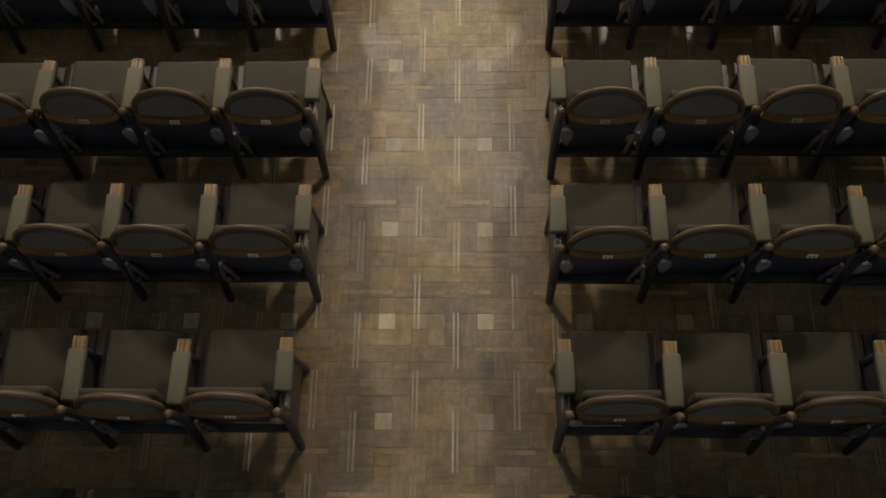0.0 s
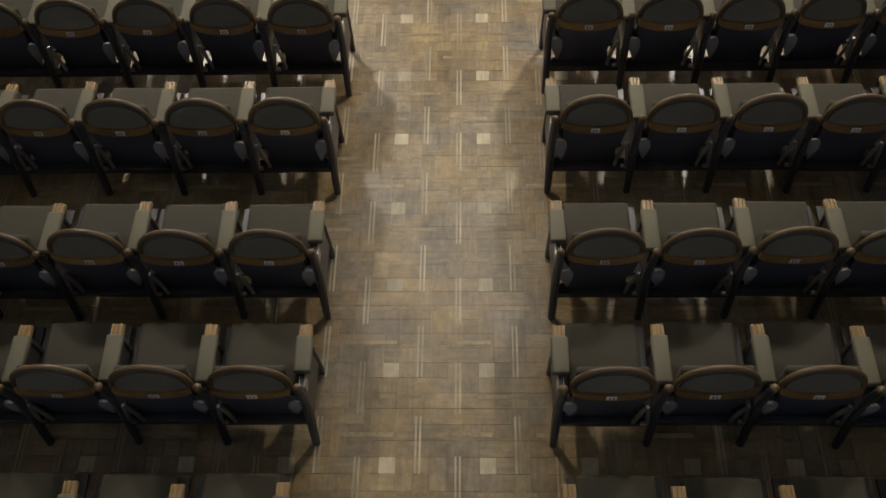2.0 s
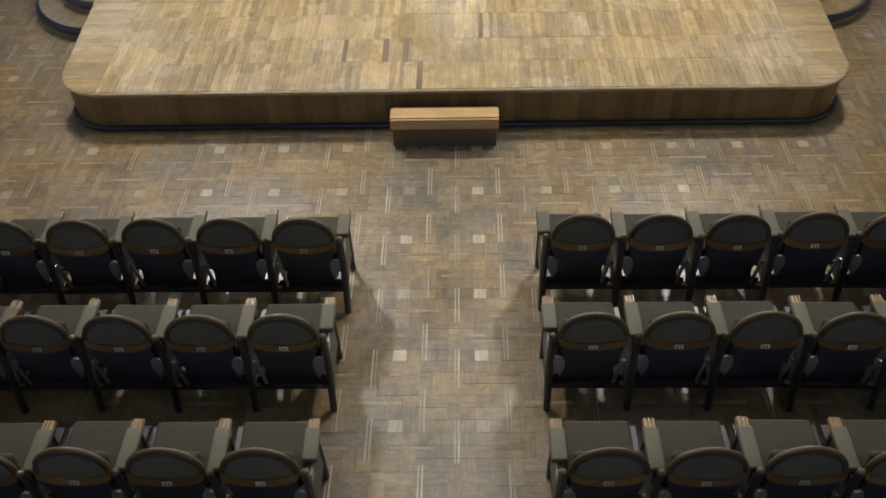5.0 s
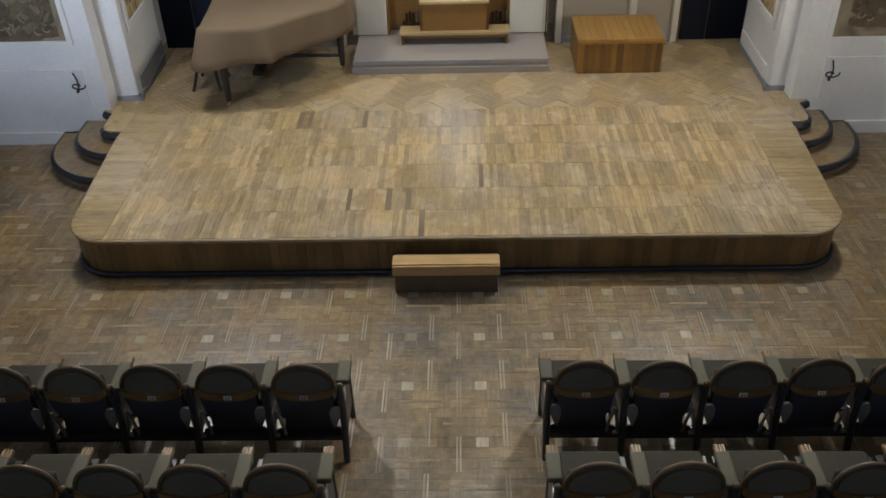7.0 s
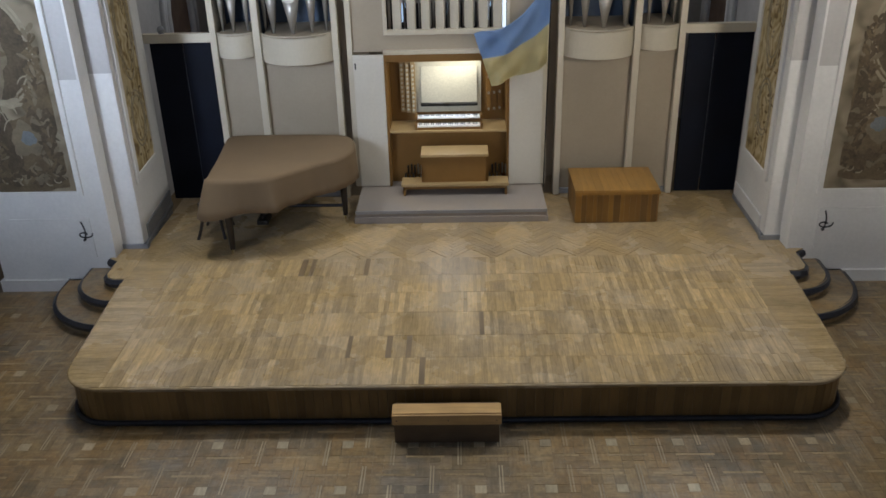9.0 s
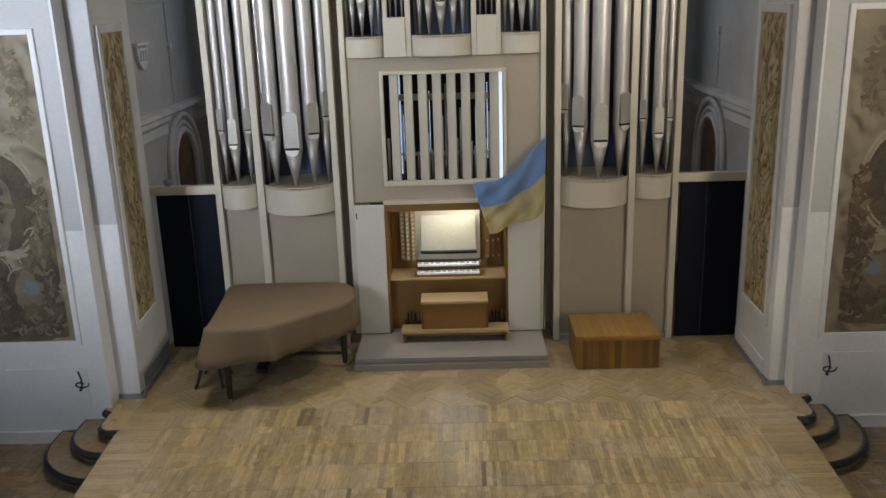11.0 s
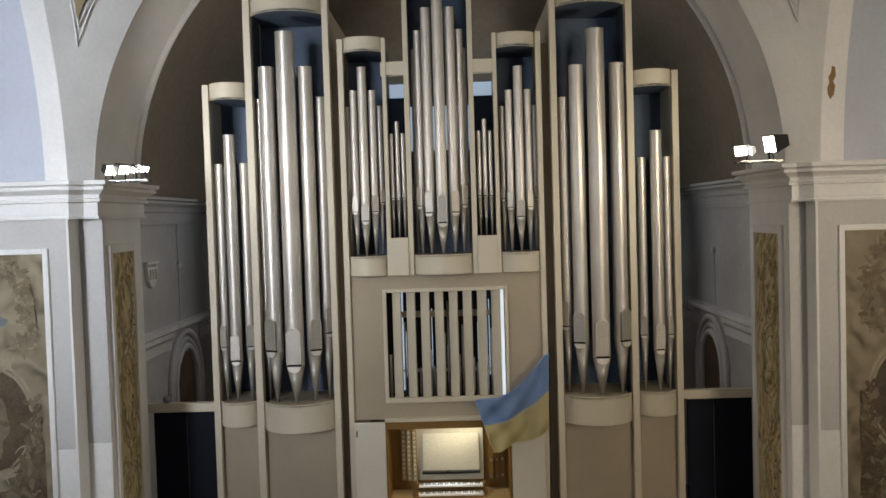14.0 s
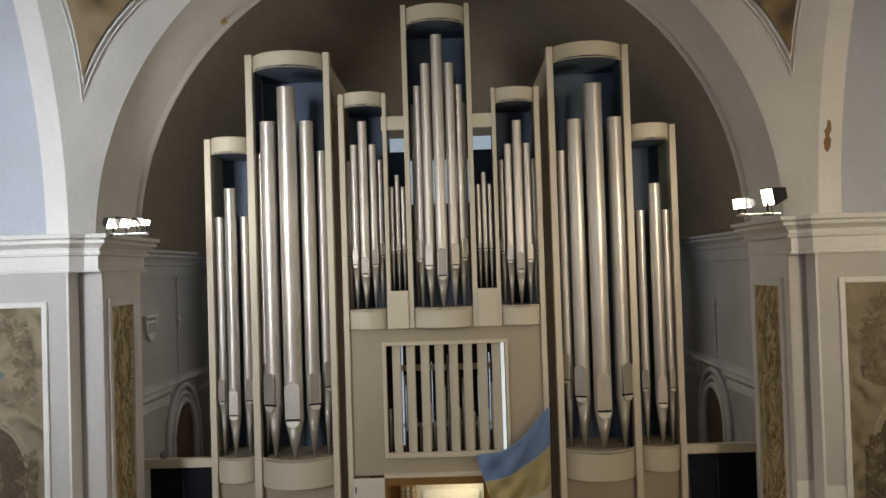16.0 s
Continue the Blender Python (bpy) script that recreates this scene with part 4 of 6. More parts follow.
rim = [(ARCH_X - (ARCH_R - 0.01) * math.cos(a), ARCH_Y + 0.03, ARCH_Z + (ARCH_R - 0.01) * math.sin(a)) for a in np.linspace(0.02, math.pi - 0.02, 70)]
structure("trim_arch_back", tube(rim, 0.05, 8), "plaster", "rounded inner plaster edge of the arch", smooth=True)
# wall strip round the arch on the chancel side, then barrel vault and half dome
VR = 4.34
bm = bmesh.new()
rows = []
for y in np.linspace(ARCH_Y + 0.005, 13.4, 6):
    rows.append([(ARCH_X - VR * math.cos(a), y, ARCH_Z + VR * math.sin(a)) for a in np.linspace(0, math.pi, 40)])
for b in np.linspace(0.06, math.pi / 2, 14):
    rows.append([(ARCH_X - VR * math.cos(b) * math.cos(a), 13.4 + 2.8 * math.sin(b), ARCH_Z + VR * math.cos(b) * math.sin(a) + 0.0) for a in np.linspace(0, math.pi, 40)])
vs = [[bm.verts.new(p) for p in r] for r in rows]
for a, b in zip(vs, vs[1:]):
    for k in range(39):
        bm.faces.new((a[k], b[k], b[k + 1], a[k + 1]))
structure("ceiling_vault", bm, "apse", "brown plaster vault of the chancel, its colour darkened for shade", smooth=True)

bulb = thing("bulb_holder", (-2.78, 10.56, 8.16), "small bare bulb holder fixed to the arch edge", "light fitting")
part("holder", rod((-2.80, 10.58, 8.18), (-2.735, 10.52, 8.09), 0.045, 0.036), "brass", bulb)
part("bulb", rod((-2.735, 10.52, 8.09), (-2.715, 10.48, 8.06), 0.030, 0.014), "ivory", bulb)
patch = thing("flaked_patch", (3.95, 9.17, 6.28), "bare brown patch of flaked plaster", "plaster damage")
bm = bmesh.new()
dents = [(0.0, -0.17), (0.035, -0.12), (0.045, -0.03), (0.02, 0.01), (0.045, 0.07), (0.03, 0.16), (-0.005, 0.17), (-0.01, 0.1), (-0.035, 0.06), (-0.02, 0.0), (-0.04, -0.05), (-0.03, -0.12)]
bm.faces.new([bm.verts.new((3.95 + dx, 9.249 - (5.3 - math.sqrt(5.3 ** 2 - (0.90 + dz) ** 2)) + 0.08 * (0.05 + dx), 6.28 + dz)) for dx, dz in dents])
part("bare_plaster", bm, "oak", patch)


# ---- floodlights on the cornice ----
def flood(x, y, z, aim, lit, size):
    t = thing("floodlight", (x, y, z), "lit black floodlight on the cornice" if lit else "black floodlight on the cornice", "floodlight", "cornice floodlights")
    m = look((x, y, z), aim)
    w, h, d = size
    bm = bmesh.new()
    front = [bm.verts.new(m @ Vector(p)) for p in ((-w, -h, 0), (w, -h, 0), (w, h, 0), (-w, h, 0))]
    rear = [bm.verts.new(m @ Vector(p)) for p in ((-w * 0.6, -h * 0.6, d), (w * 0.6, -h * 0.6, d), (w * 0.6, h * 0.6, d), (-w * 0.6, h * 0.6, d))]
    bm.faces.new(rear)
    for i in range(4):
        bm.faces.new((front[i], front[(i + 1) % 4], rear[(i + 1) % 4], rear[i]))
    bm.faces.new(front)
    bmesh.ops.recalc_face_normals(bm, faces=bm.faces)
    part("housing", bm, "lamp_black", t)
    bm = bmesh.new()
    bm.faces.new([bm.verts.new(m @ Vector(p)) for p in ((-w * 0.9, -h * 0.85, -0.004), (w * 0.9, -h * 0.85, -0.004), (w * 0.9, h * 0.85, -0.004), (-w * 0.9, h * 0.85, -0.004))])
    part("lamp_glass", bm, "lamp_glow", t, "glaring white lamp glass")
    part("bracket", rod((x, y + 0.02, 5.49), (x, y + 0.02, z - h * 0.4), 0.012), "lamp_black", t)
    part("bracket_foot", box(x - 0.05, x + 0.05, y - 0.03, y + 0.07, 5.475, 5.495), "lamp_black", t)
    return t


for x, y, aim, size in ((-3.72, 9.34, (-2.4, 8.7, 5.0), (0.075, 0.060, 0.10)), (-3.57, 9.32, (-2.2, 8.8, 4.9), (0.085, 0.055, 0.11)), (-3.36, 9.34, (-1.6, 9.0, 4.7), (0.085, 0.036, 0.09)), (-3.47, 9.36, (-2.4, 8.7, 4.6), (0.05, 0.04, 0.07)),
                        (3.06, 9.36, (1.2, 8.4, 5.2), (0.09, 0.06, 0.09)), (3.14, 9.40, (1.2, 8.6, 5.3), (0.08, 0.05, 0.08))):
    flood(x, y, 5.61, aim, True, size)
flood(3.36, 9.34, 5.67, (2.0, 8.75, 5.35), True, (0.085, 0.10, 0.22))
for a, b in ((-3.86, -3.34), (3.05, 3.50)):
    bar = thing("lamp_bar", ((a + b) / 2, 9.36, 5.48), "metal bar carrying floodlights", "bar")
    part("bar", box(a, b, 9.34, 9.38, 5.487, 5.507, 0.004), "steel", bar)
for x0, x1 in ((-3.84, -3.70), (3.44, 3.36)):
    c = thing("lamp_cable", (x0, 9.4, 5.49), "black drooping lamp cable", "cable")
    part("cable", tube([(x0 + (x1 - x0) * t, 9.42, 5.50 + 0.10 * math.sin(t * 2.4)) for t in np.linspace(0, 1, 10)], 0.007, 6), "lamp_black", c)


# ---- stage ----
def rounded(x0, x1, y0, y1, r, n=9):
    """Outline of the deck with its two front corners rounded."""
    pts = [(x0 + r - r * math.cos(a), y0 + r - r * math.sin(a)) for a in np.linspace(0, math.pi / 2, n)]
    pts += [(x1 - r + r * math.sin(a), y0 + r - r * math.cos(a)) for a in np.linspace(0, math.pi / 2, n)]
    return pts + [(x1 + 0.10, 8.7), (x1 + 0.10, y1), (x0 - 0.10, y1), (x0 - 0.10, 8.7)]


SX0, SX1, SY0 = -3.79, 3.545, 6.545
deck_line = rounded(SX0, SX1, SY0, 11.1, 0.42)
stage = thing("stage", (-0.13, 8.7, 0), "low wooden stage with worn pale boards and dark riser", "stage")
part("deck", prism(deck_line, STAGE_Z - 0.05, STAGE_Z - 0.004, 0.0), "stage_x", stage, "pale worn deck")
part("core", prism(rounded(SX0 + 0.06, SX1 - 0.06, SY0 + 0.06, 11.1, 0.38), 0.0, STAGE_Z - 0.05), "pine_dark", stage)
# riser boards round the front
rim_line = rounded(SX0 + 0.03, SX1 - 0.03, SY0 + 0.035, 8.9, 0.40, 10)
path_r = [(SX0 - 0.07, 8.9)] + rim_line[:-4] + [(SX1 + 0.07, 8.9)]
step = 0.085
walkline = [Vector(p) for p in path_r]
dist = 0.0
cum = [0.0]
for a, b in zip(walkline, walkline[1:]):
    cum.append(cum[-1] + (b - a).length)


def along(s):
    for i in range(len(cum) - 1):
        if s <= cum[i + 1] or i == len(cum) - 2:
            k = (s - cum[i]) / (cum[i + 1] - cum[i])
            return walkline[i].lerp(walkline[i + 1], k)


n_boards = int(cum[-1] / step)
for i in range(n_boards):
    a, b = along(i * step + 0.001), along((i + 1) * step - 0.001)
    d = (b - a).normalized()
    nrm = Vector((d.y, -d.x)) * 0.018
    part("riser_board", prism([(a.x, a.y), (b.x, b.y), (b.x + nrm.x, b.y + nrm.y), (a.x + nrm.x, a.y + nrm.y)][::-1], 0.05, STAGE_Z - 0.05), "riser", stage)
nose = [(p[0], p[1], STAGE_Z - 0.022) for p in [(SX0 - 0.10, 8.6)] + deck_line[:-4] + [(SX1 + 0.10, 8.6)]]
part("nosing", tube(nose, 0.02, 6), "stage_x", stage, "rounded pale nosing", smooth=True)
skirt = [(p[0], p[1], 0.03) for p in [(SX0 - 0.08, 8.2)] + rounded(SX0 - 0.0, SX1 + 0.0, SY0 + 0.0, 9, 0.42)[:-4] + [(SX1 + 0.08, 8.2)]]
part("skirting_pipe", tube(skirt, 0.028, 8), "skirt", stage, "dark skirting pipe", smooth=True)

# deck wings beside the piers and two quarter-round steps on each side
for side in (-1, 1):
    def sx(x):
        return x if side < 0 else mirror_x(x)

    wing = [(-3.86, 8.70), (-4.02, 8.70), (-4.09, 8.74), (-4.13, 8.82), (-4.13, 9.15), (-4.25, 9.24), (-4.25, 9.5), (-3.86, 9.5)]
    pts = [(sx(x), y) for x, y in wing]
    part("deck_wing", prism(pts, 0.29, STAGE_Z, 0.0), "stage_i", stage)
    edge = [(x, y) for x, y in pts[:6]]
    part("wing_edge", tube([(x, y, STAGE_Z - 0.06) for x, y in edge], 0.055, 6), "skirt", stage, "dark rubber edge")
    for r, z0, z1, cy in ((0.86 if side < 0 else 0.81, 0, 0.15, 9.0), (0.56 if side < 0 else 0.50, 0.15, 0.29, 9.0)):
        st = thing("corner_step", (sx(-3.95), cy, z0), "quarter-round wooden step with dark rubber edge beside the stage", "step", "stage corner steps")
        line = [(-3.88, cy - r)] + [(-3.93 - r * math.sin(a), cy - r * math.cos(a)) for a in np.linspace(0.0, math.pi / 2, 16)] + [(-3.93 - r, 9.26), (-3.88, 9.26)]
        part("tread", prism([(sx(x), y) for x, y in line], z0, z1), "parq_x", st)
        part("rubber_edge", tube([(sx(x), y, z1 - 0.045) for x, y in line[:-1]], 0.05, 6), "skirt", st, "dark rubber edging")

block = thing("step_block", (-0.17, 6.38, 0), "pine step box with pale top before the stage", "step")
# shade below the lip put into a darker pine colour
part("body", box(-0.645, 0.295, 6.262, 6.45, 0.0, 0.30), "pine_dark", block, "pine front darkened for shade")
part("plank", box(-0.662, 0.312, 6.255, 6.40, 0.302, 0.328, 0.005), "pine", block)
part("front_plank", box(-0.662, 0.312, 6.236, 6.260, 0.212, 0.316, 0.005), "pine", block)
for x in (-0.62, -0.16, 0.27):
    part("nail", rod((x, 6.234, 0.26), (x, 6.240, 0.26), 0.006, seg=8), "iron", block)


# ---- organ ----
YO = 11.0
organ = thing("pipe_organ", (-0.165, YO, STAGE_Z), "tall pipe organ with cream case and silver tin pipes", "organ")


def bow(x0, x1, sag, n=18):
    """Line in plan that bows towards the hall between two posts."""
    c, h = (x0 + x1) / 2, (x1 - x0) / 2
    r = (h * h + sag * sag) / (2 * sag)
    return [(c + h * k, YO + 0.05 - (math.sqrt(r * r - (h * k) ** 2) - (r - sag))) for k in np.linspace(-1, 1, n)]


def fascia(x0, x1, sag, z0, z1, lid, material="cream"):
    line = bow(x0, x1, sag)
    inner = [(x, y + 0.035) for x, y in line]
    f = part("fascia", prism(line + inner[::-1], z0, z1), material, organ)
    zl = z0 + 0.004 if lid == "below" else z1 - 0.03
    part("lid", prism(line[1:-1] + [(x1, YO + 0.75), (x0, YO + 0.75)], zl, zl + 0.02), "organ_dark" if lid == "below" else "cream_shade", organ)
    return f


def post(x0, x1, z0, z1, depth=0.14, y=YO):
    return part("post", box(x0, x1, y, y + depth, z0, z1, 0.006), "cream", organ)


Z0 = STAGE_Z
for x0, x1, z0, z1 in ((-3.185, -3.105, Z0, 6.76), (-2.635, -2.545, Z0, 7.83), (-1.635, -1.555, Z0, 7.83), (1.225, 1.305, Z0, 7.80), (2.18, 2.265, Z0, 7.80), (2.745, 2.825, Z0, 6.76),
                       (-1.455, -1.385, 0.6, 7.28), (-0.895, -0.845, 4.27, 7.28), (-0.622, -0.558, 4.27, 8.40), (0.192, 0.256, 4.27, 8.40), (0.503, 0.553, 4.27, 7.30), (1.045, 1.112, 0.6, 7.30)):
    post(x0, x1, z0, z1)
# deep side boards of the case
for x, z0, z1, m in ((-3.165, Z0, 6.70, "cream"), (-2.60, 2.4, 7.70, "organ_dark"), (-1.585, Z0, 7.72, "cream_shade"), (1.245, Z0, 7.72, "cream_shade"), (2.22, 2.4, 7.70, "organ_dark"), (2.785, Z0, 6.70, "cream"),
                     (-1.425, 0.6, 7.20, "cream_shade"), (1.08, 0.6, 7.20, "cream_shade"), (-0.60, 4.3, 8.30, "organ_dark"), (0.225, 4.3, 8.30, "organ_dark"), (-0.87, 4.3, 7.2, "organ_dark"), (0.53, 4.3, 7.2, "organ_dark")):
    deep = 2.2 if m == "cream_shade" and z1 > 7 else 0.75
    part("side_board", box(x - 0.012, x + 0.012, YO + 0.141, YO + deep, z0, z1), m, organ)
for x0, x1 in ((-1.572, -1.438), (1.093, 1.232)):
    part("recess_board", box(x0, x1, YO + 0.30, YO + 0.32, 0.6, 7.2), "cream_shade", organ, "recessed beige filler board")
# boards behind the pipes coloured for dim daylight, with gaps where daylight comes through
for x0, x1, z0, z1 in ((-3.15, -2.61, 2.4, 4.85), (-3.15, -2.61, 5.35, 6.72), (-2.58, -1.60, 2.4, 4.70), (-2.58, -1.60, 5.40, 7.75), (1.26, 2.21, 2.4, 4.70), (1.26, 2.21, 5.40, 7.75), (2.24, 2.78, 2.4, 4.85), (2.24, 2.78, 5.35, 6.72),
                       (-1.41, -0.88, 4.3, 7.25), (0.54, 1.07, 4.3, 7.25), (-0.59, 0.215, 4.3, 5.9), (-0.59, 0.215, 6.5, 8.3), (-0.86, -0.61, 4.3, 6.62), (0.235, 0.52, 4.3, 6.62)):
    part("back_board", box(x0, x1, YO + 0.76, YO + 0.79, z0, z1), "organ_dark", organ)

for x0, x1 in ((-2.50, -1.68), (1.34, 2.13), (-3.08, -2.68), (2.31, 2.71)):
    part("back_board", box(x0, x1, YO + 0.74, YO + 0.76, 4.6, 5.5), "organ_dark", organ)
for x0, x1, sag, zt, zb, ht in ((-3.105, -2.635, 0.16, 6.77, 2.71, 0.21), (-2.545, -1.635, 0.28, 7.81, 2.69, 0.20), (1.305, 2.18, 0.28, 7.80, 2.69, 0.20), (2.265, 2.745, 0.16, 6.77, 2.71, 0.21)):
    fascia(x0, x1, sag, zt - ht, zt, "below")
    fascia(x0, x1, sag, zb - (0.36 if sag > 0.2 else 0.31), zb, "above")
for x0, x1, sag, zt in ((-1.385, -0.895, 0.14, 7.29), (-0.558, 0.192, 0.22, 8.36), (0.553, 1.045, 0.14, 7.29)):
    fascia(x0, x1, sag, zt - 0.18 if zt < 8 else zt - 0.21, zt, "below")
for x0, x1, sag in ((-1.385, -0.895, 0.14), (-0.558, 0.192, 0.24), (0.553, 1.045, 0.14)):
    fascia(x0, x1, sag, 4.28, 4.53, "above")
for x0, x1 in ((-0.895, -0.622), (0.256, 0.503)):
    part("pedestal", box(x0, x1, YO - 0.03, YO + 0.13, 4.27, 4.75, 0.008), "cream", organ)
    part("cross_bar", box(x0 - 0.02, x1 + 0.02, YO + 0.02, YO + 0.12, 6.81, 6.98, 0.006), "cream", organ)
    part("shelf_board", box(x0, x1, YO + 0.13, YO + 0.7, 4.70, 4.74), "organ_dark", organ)

# lower panels of the side towers
for x0, x1 in ((-3.105, -2.635), (-2.545, -1.635), (1.305, 2.18), (2.265, 2.745)):
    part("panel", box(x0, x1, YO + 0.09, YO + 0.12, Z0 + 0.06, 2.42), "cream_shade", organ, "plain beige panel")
    part("plinth_rail", box(x0, x1, YO + 0.05, YO + 0.10, Z0, Z0 + 0.07, 0.005), "stone_grey", organ)
# centre case
part("panel", box(-1.385, -0.97, YO + 0.05, YO + 0.08, 2.42, 4.28), "cream_shade", organ, "plain beige panel")
part("panel", box(0.606, 1.045, YO + 0.05, YO + 0.08, 2.42, 4.28), "cream_shade", organ, "plain beige panel")
part("panel", box(-0.97, 0.625, YO + 0.06, YO + 0.09, 4.09, 4.28), "cream_shade", organ)
part("panel", box(-0.99, 0.625, YO + 0.03, YO + 0.09, 2.42, 2.63), "cream_shade", organ)
part("ledge", box(-0.995, 0.63, YO - 0.05, YO + 0.05, 2.40, 2.445, 0.006), "cream", organ)
# louvred swell box
for q in ((-0.978, -0.932, 2.64, 4.10), (0.574, 0.614, 2.64, 4.10), (-0.932, 0.574, 4.056, 4.10), (-0.932, 0.574, 2.64, 2.70)):
    part("grille_frame", box(q[0], q[1], YO - 0.015, YO + 0.07, q[2], q[3], 0.006), "cream", organ)
for k in range(8):
    bm = box(-0.066, 0.066, -0.011, 0.011, 2.70, 4.056, 0.004)
    bmesh.ops.rotate(bm, verts=bm.verts, cent=(0, 0, 0), matrix=Matrix.Rotation(radians(-38), 3, "Z"))
    bmesh.ops.translate(bm, verts=bm.verts, vec=(-0.803 + 0.1812 * k, YO + 0.055, 0))
    part("louvre", bm, "cream", organ)
part("swell_back", box(-0.99, 0.48, YO + 0.65, YO + 0.68, 2.5, 4.3), "slot", organ)
part("swell_window", box(0.528, 0.572, YO + 0.18, YO + 0.20, 2.66, 4.05), "glow_strip", organ, "bright daylit strip")
# glints on the inner pipes, drawn as thin glowing strips
for x, w, z0, z1 in ((-0.755, 0.010, 2.72, 4.03), (-0.715, 0.005, 2.9, 3.5), (0.235, 0.006, 2.72, 3.6), (0.345, 0.012, 2.72, 4.03), (0.385, 0.006, 2.9, 3.9), (-0.17, 0.004, 2.8, 3.3), (-0.37, 0.004, 3.0, 3.8)):
    part("daylit_slit", box(x - w, x + w, YO + 0.40, YO + 0.41, z0, z1), "glow_pane", organ, "thin glowing strip for a glint on the inner pipes")
inner = random.Random(8)
for k in range(30):
    x = -0.91 + 0.047 * k
    depth = YO + 0.22 + 0.07 * (k % 3)
    part("inner_pipe", rod((x, depth, 2.66), (x, depth, inner.uniform(3.0, 4.0)), inner.uniform(0.007, 0.018), seg=10), "pipe", organ, smooth=True)
part("inner_rail", box(-0.87, 0.40, YO + 0.28, YO + 0.31, 2.98, 3.02), "steel", organ)
part("inner_rail", box(-0.87, 0.40, YO + 0.28, YO + 0.31, 3.70, 3.78), "cream_shade", organ)

# console: doors, niche, shelf, manuals, desk, stops
for x0, x1 in ((-1.385, -0.992), (0.617, 1.045)):
    d = part("console_door", box(x0, x1, YO - 0.04, YO + 0.0, 0.615, 2.40, 0.006), "white_door", organ, "white console door")
    hx = x0 + 0.03 if x0 < 0 else x1 - 0.03
    part("hinge", box(hx - 0.008, hx + 0.008, YO - 0.05, YO - 0.035, 2.22, 2.30), "lamp_black", d)
part("niche_back", box(-0.99, 0.615, YO + 0.50, YO + 0.53, 0.6, 2.42), "oak", organ, "oak console back")
part("niche_side", box(-0.992, -0.962, YO - 0.02, YO + 0.50, 0.6, 2.42), "oak", organ)
part("niche_side", box(0.587, 0.617, YO - 0.02, YO + 0.50, 0.6, 2.42), "oak", organ)
part("niche_top", box(-0.962, 0.587, YO - 0.02, YO + 0.50, 2.375, 2.40), "oak", organ)
part("niche_rail", box(-0.962, 0.587, YO - 0.02, YO + 0.01, 2.30, 2.375), "oak", organ)
part("key_shelf", box(-0.962, 0.587, YO + 0.02, YO + 0.50, 1.335, 1.365, 0.006), "oak_pale", organ)
part("knee_board", box(-0.962, 0.587, YO + 0.16, YO + 0.18, 0.6, 1.335), "oak", organ)
part("key_block", box(-0.62, 0.265, YO + 0.06, YO + 0.45, 1.365, 1.40), "oak", organ)
for lvl, (yy, zz) in enumerate(((YO + 0.06, 1.40), (YO + 0.19, 1.475))):
    man = part("manual", box(-0.595, 0.240, yy, yy + 0.13, zz, zz + 0.022), "ivory", organ, "white organ keyboard")
    for k in range(36):
        if k % 7 in (2, 6):
            continue
        x = -0.595 + 0.0232 * (k + 1)
        part("sharp_key", box(x - 0.006, x + 0.006, yy + 0.05, yy + 0.13, zz + 0.022, zz + 0.034), "black", man)
    for x in (-0.61, 0.255):
        part("key_cheek", box(x - 0.014, x + 0.014, yy - 0.005, yy + 0.14, zz - 0.01, zz + 0.045, 0.004), "oak", organ)
bm = slab_y([(-0.54, 1.66), (0.20, 1.66), (0.20, 2.13), (-0.54, 2.13)], YO + 0.32, YO + 0.34)
bmesh.ops.rotate(bm, verts=bm.verts, cent=(0, YO + 0.33, 1.66), matrix=Matrix.Rotation(radians(-12), 3, "X"))
part("music_desk", bm, "desk", organ, "pale music desk")
part("desk_ledge", box(-0.55, 0.21, YO + 0.26, YO + 0.34, 1.63, 1.66, 0.004), "black", organ)
part("key_lamp", box(-0.53, 0.19, YO + 0.27, YO + 0.30, 1.625, 1.631), "lamp_black", organ, "slim lamp over the keys")
part("desk_panel", box(-0.62, 0.26, YO + 0.44, YO + 0.47, 1.5, 2.28), "desk", organ)
part("console_lamp", box(-0.42, 0.27, YO + 0.14, YO + 0.19, 2.315, 2.335, 0.004), "lamp_black", organ, "strip lamp over the desk")
for side, x0 in ((-1, -0.80), (1, 0.36)):
    for c in range(3):
        jamb = part("stop_column", box(x0 + c * 0.075 - 0.03, x0 + c * 0.075 + 0.03, YO + 0.38 + (0.03 * c if side > 0 else 0.03 * (2 - c)), YO + 0.46, 1.5, 2.2), "oak_pale" if side < 0 else "oak", organ)
        for r in range(11 if side < 0 else 3):
            z = 1.55 + (0.06 if side < 0 else 0.22) * r
            yk = YO + 0.37 + (0.03 * c if side > 0 else 0.03 * (2 - c))
            part("stop_knob", rod((x0 + c * 0.075, yk + 0.01, z), (x0 + c * 0.075, yk - 0.03, z), 0.014, 0.016, 8), "desk" if side < 0 else "steel", jamb)


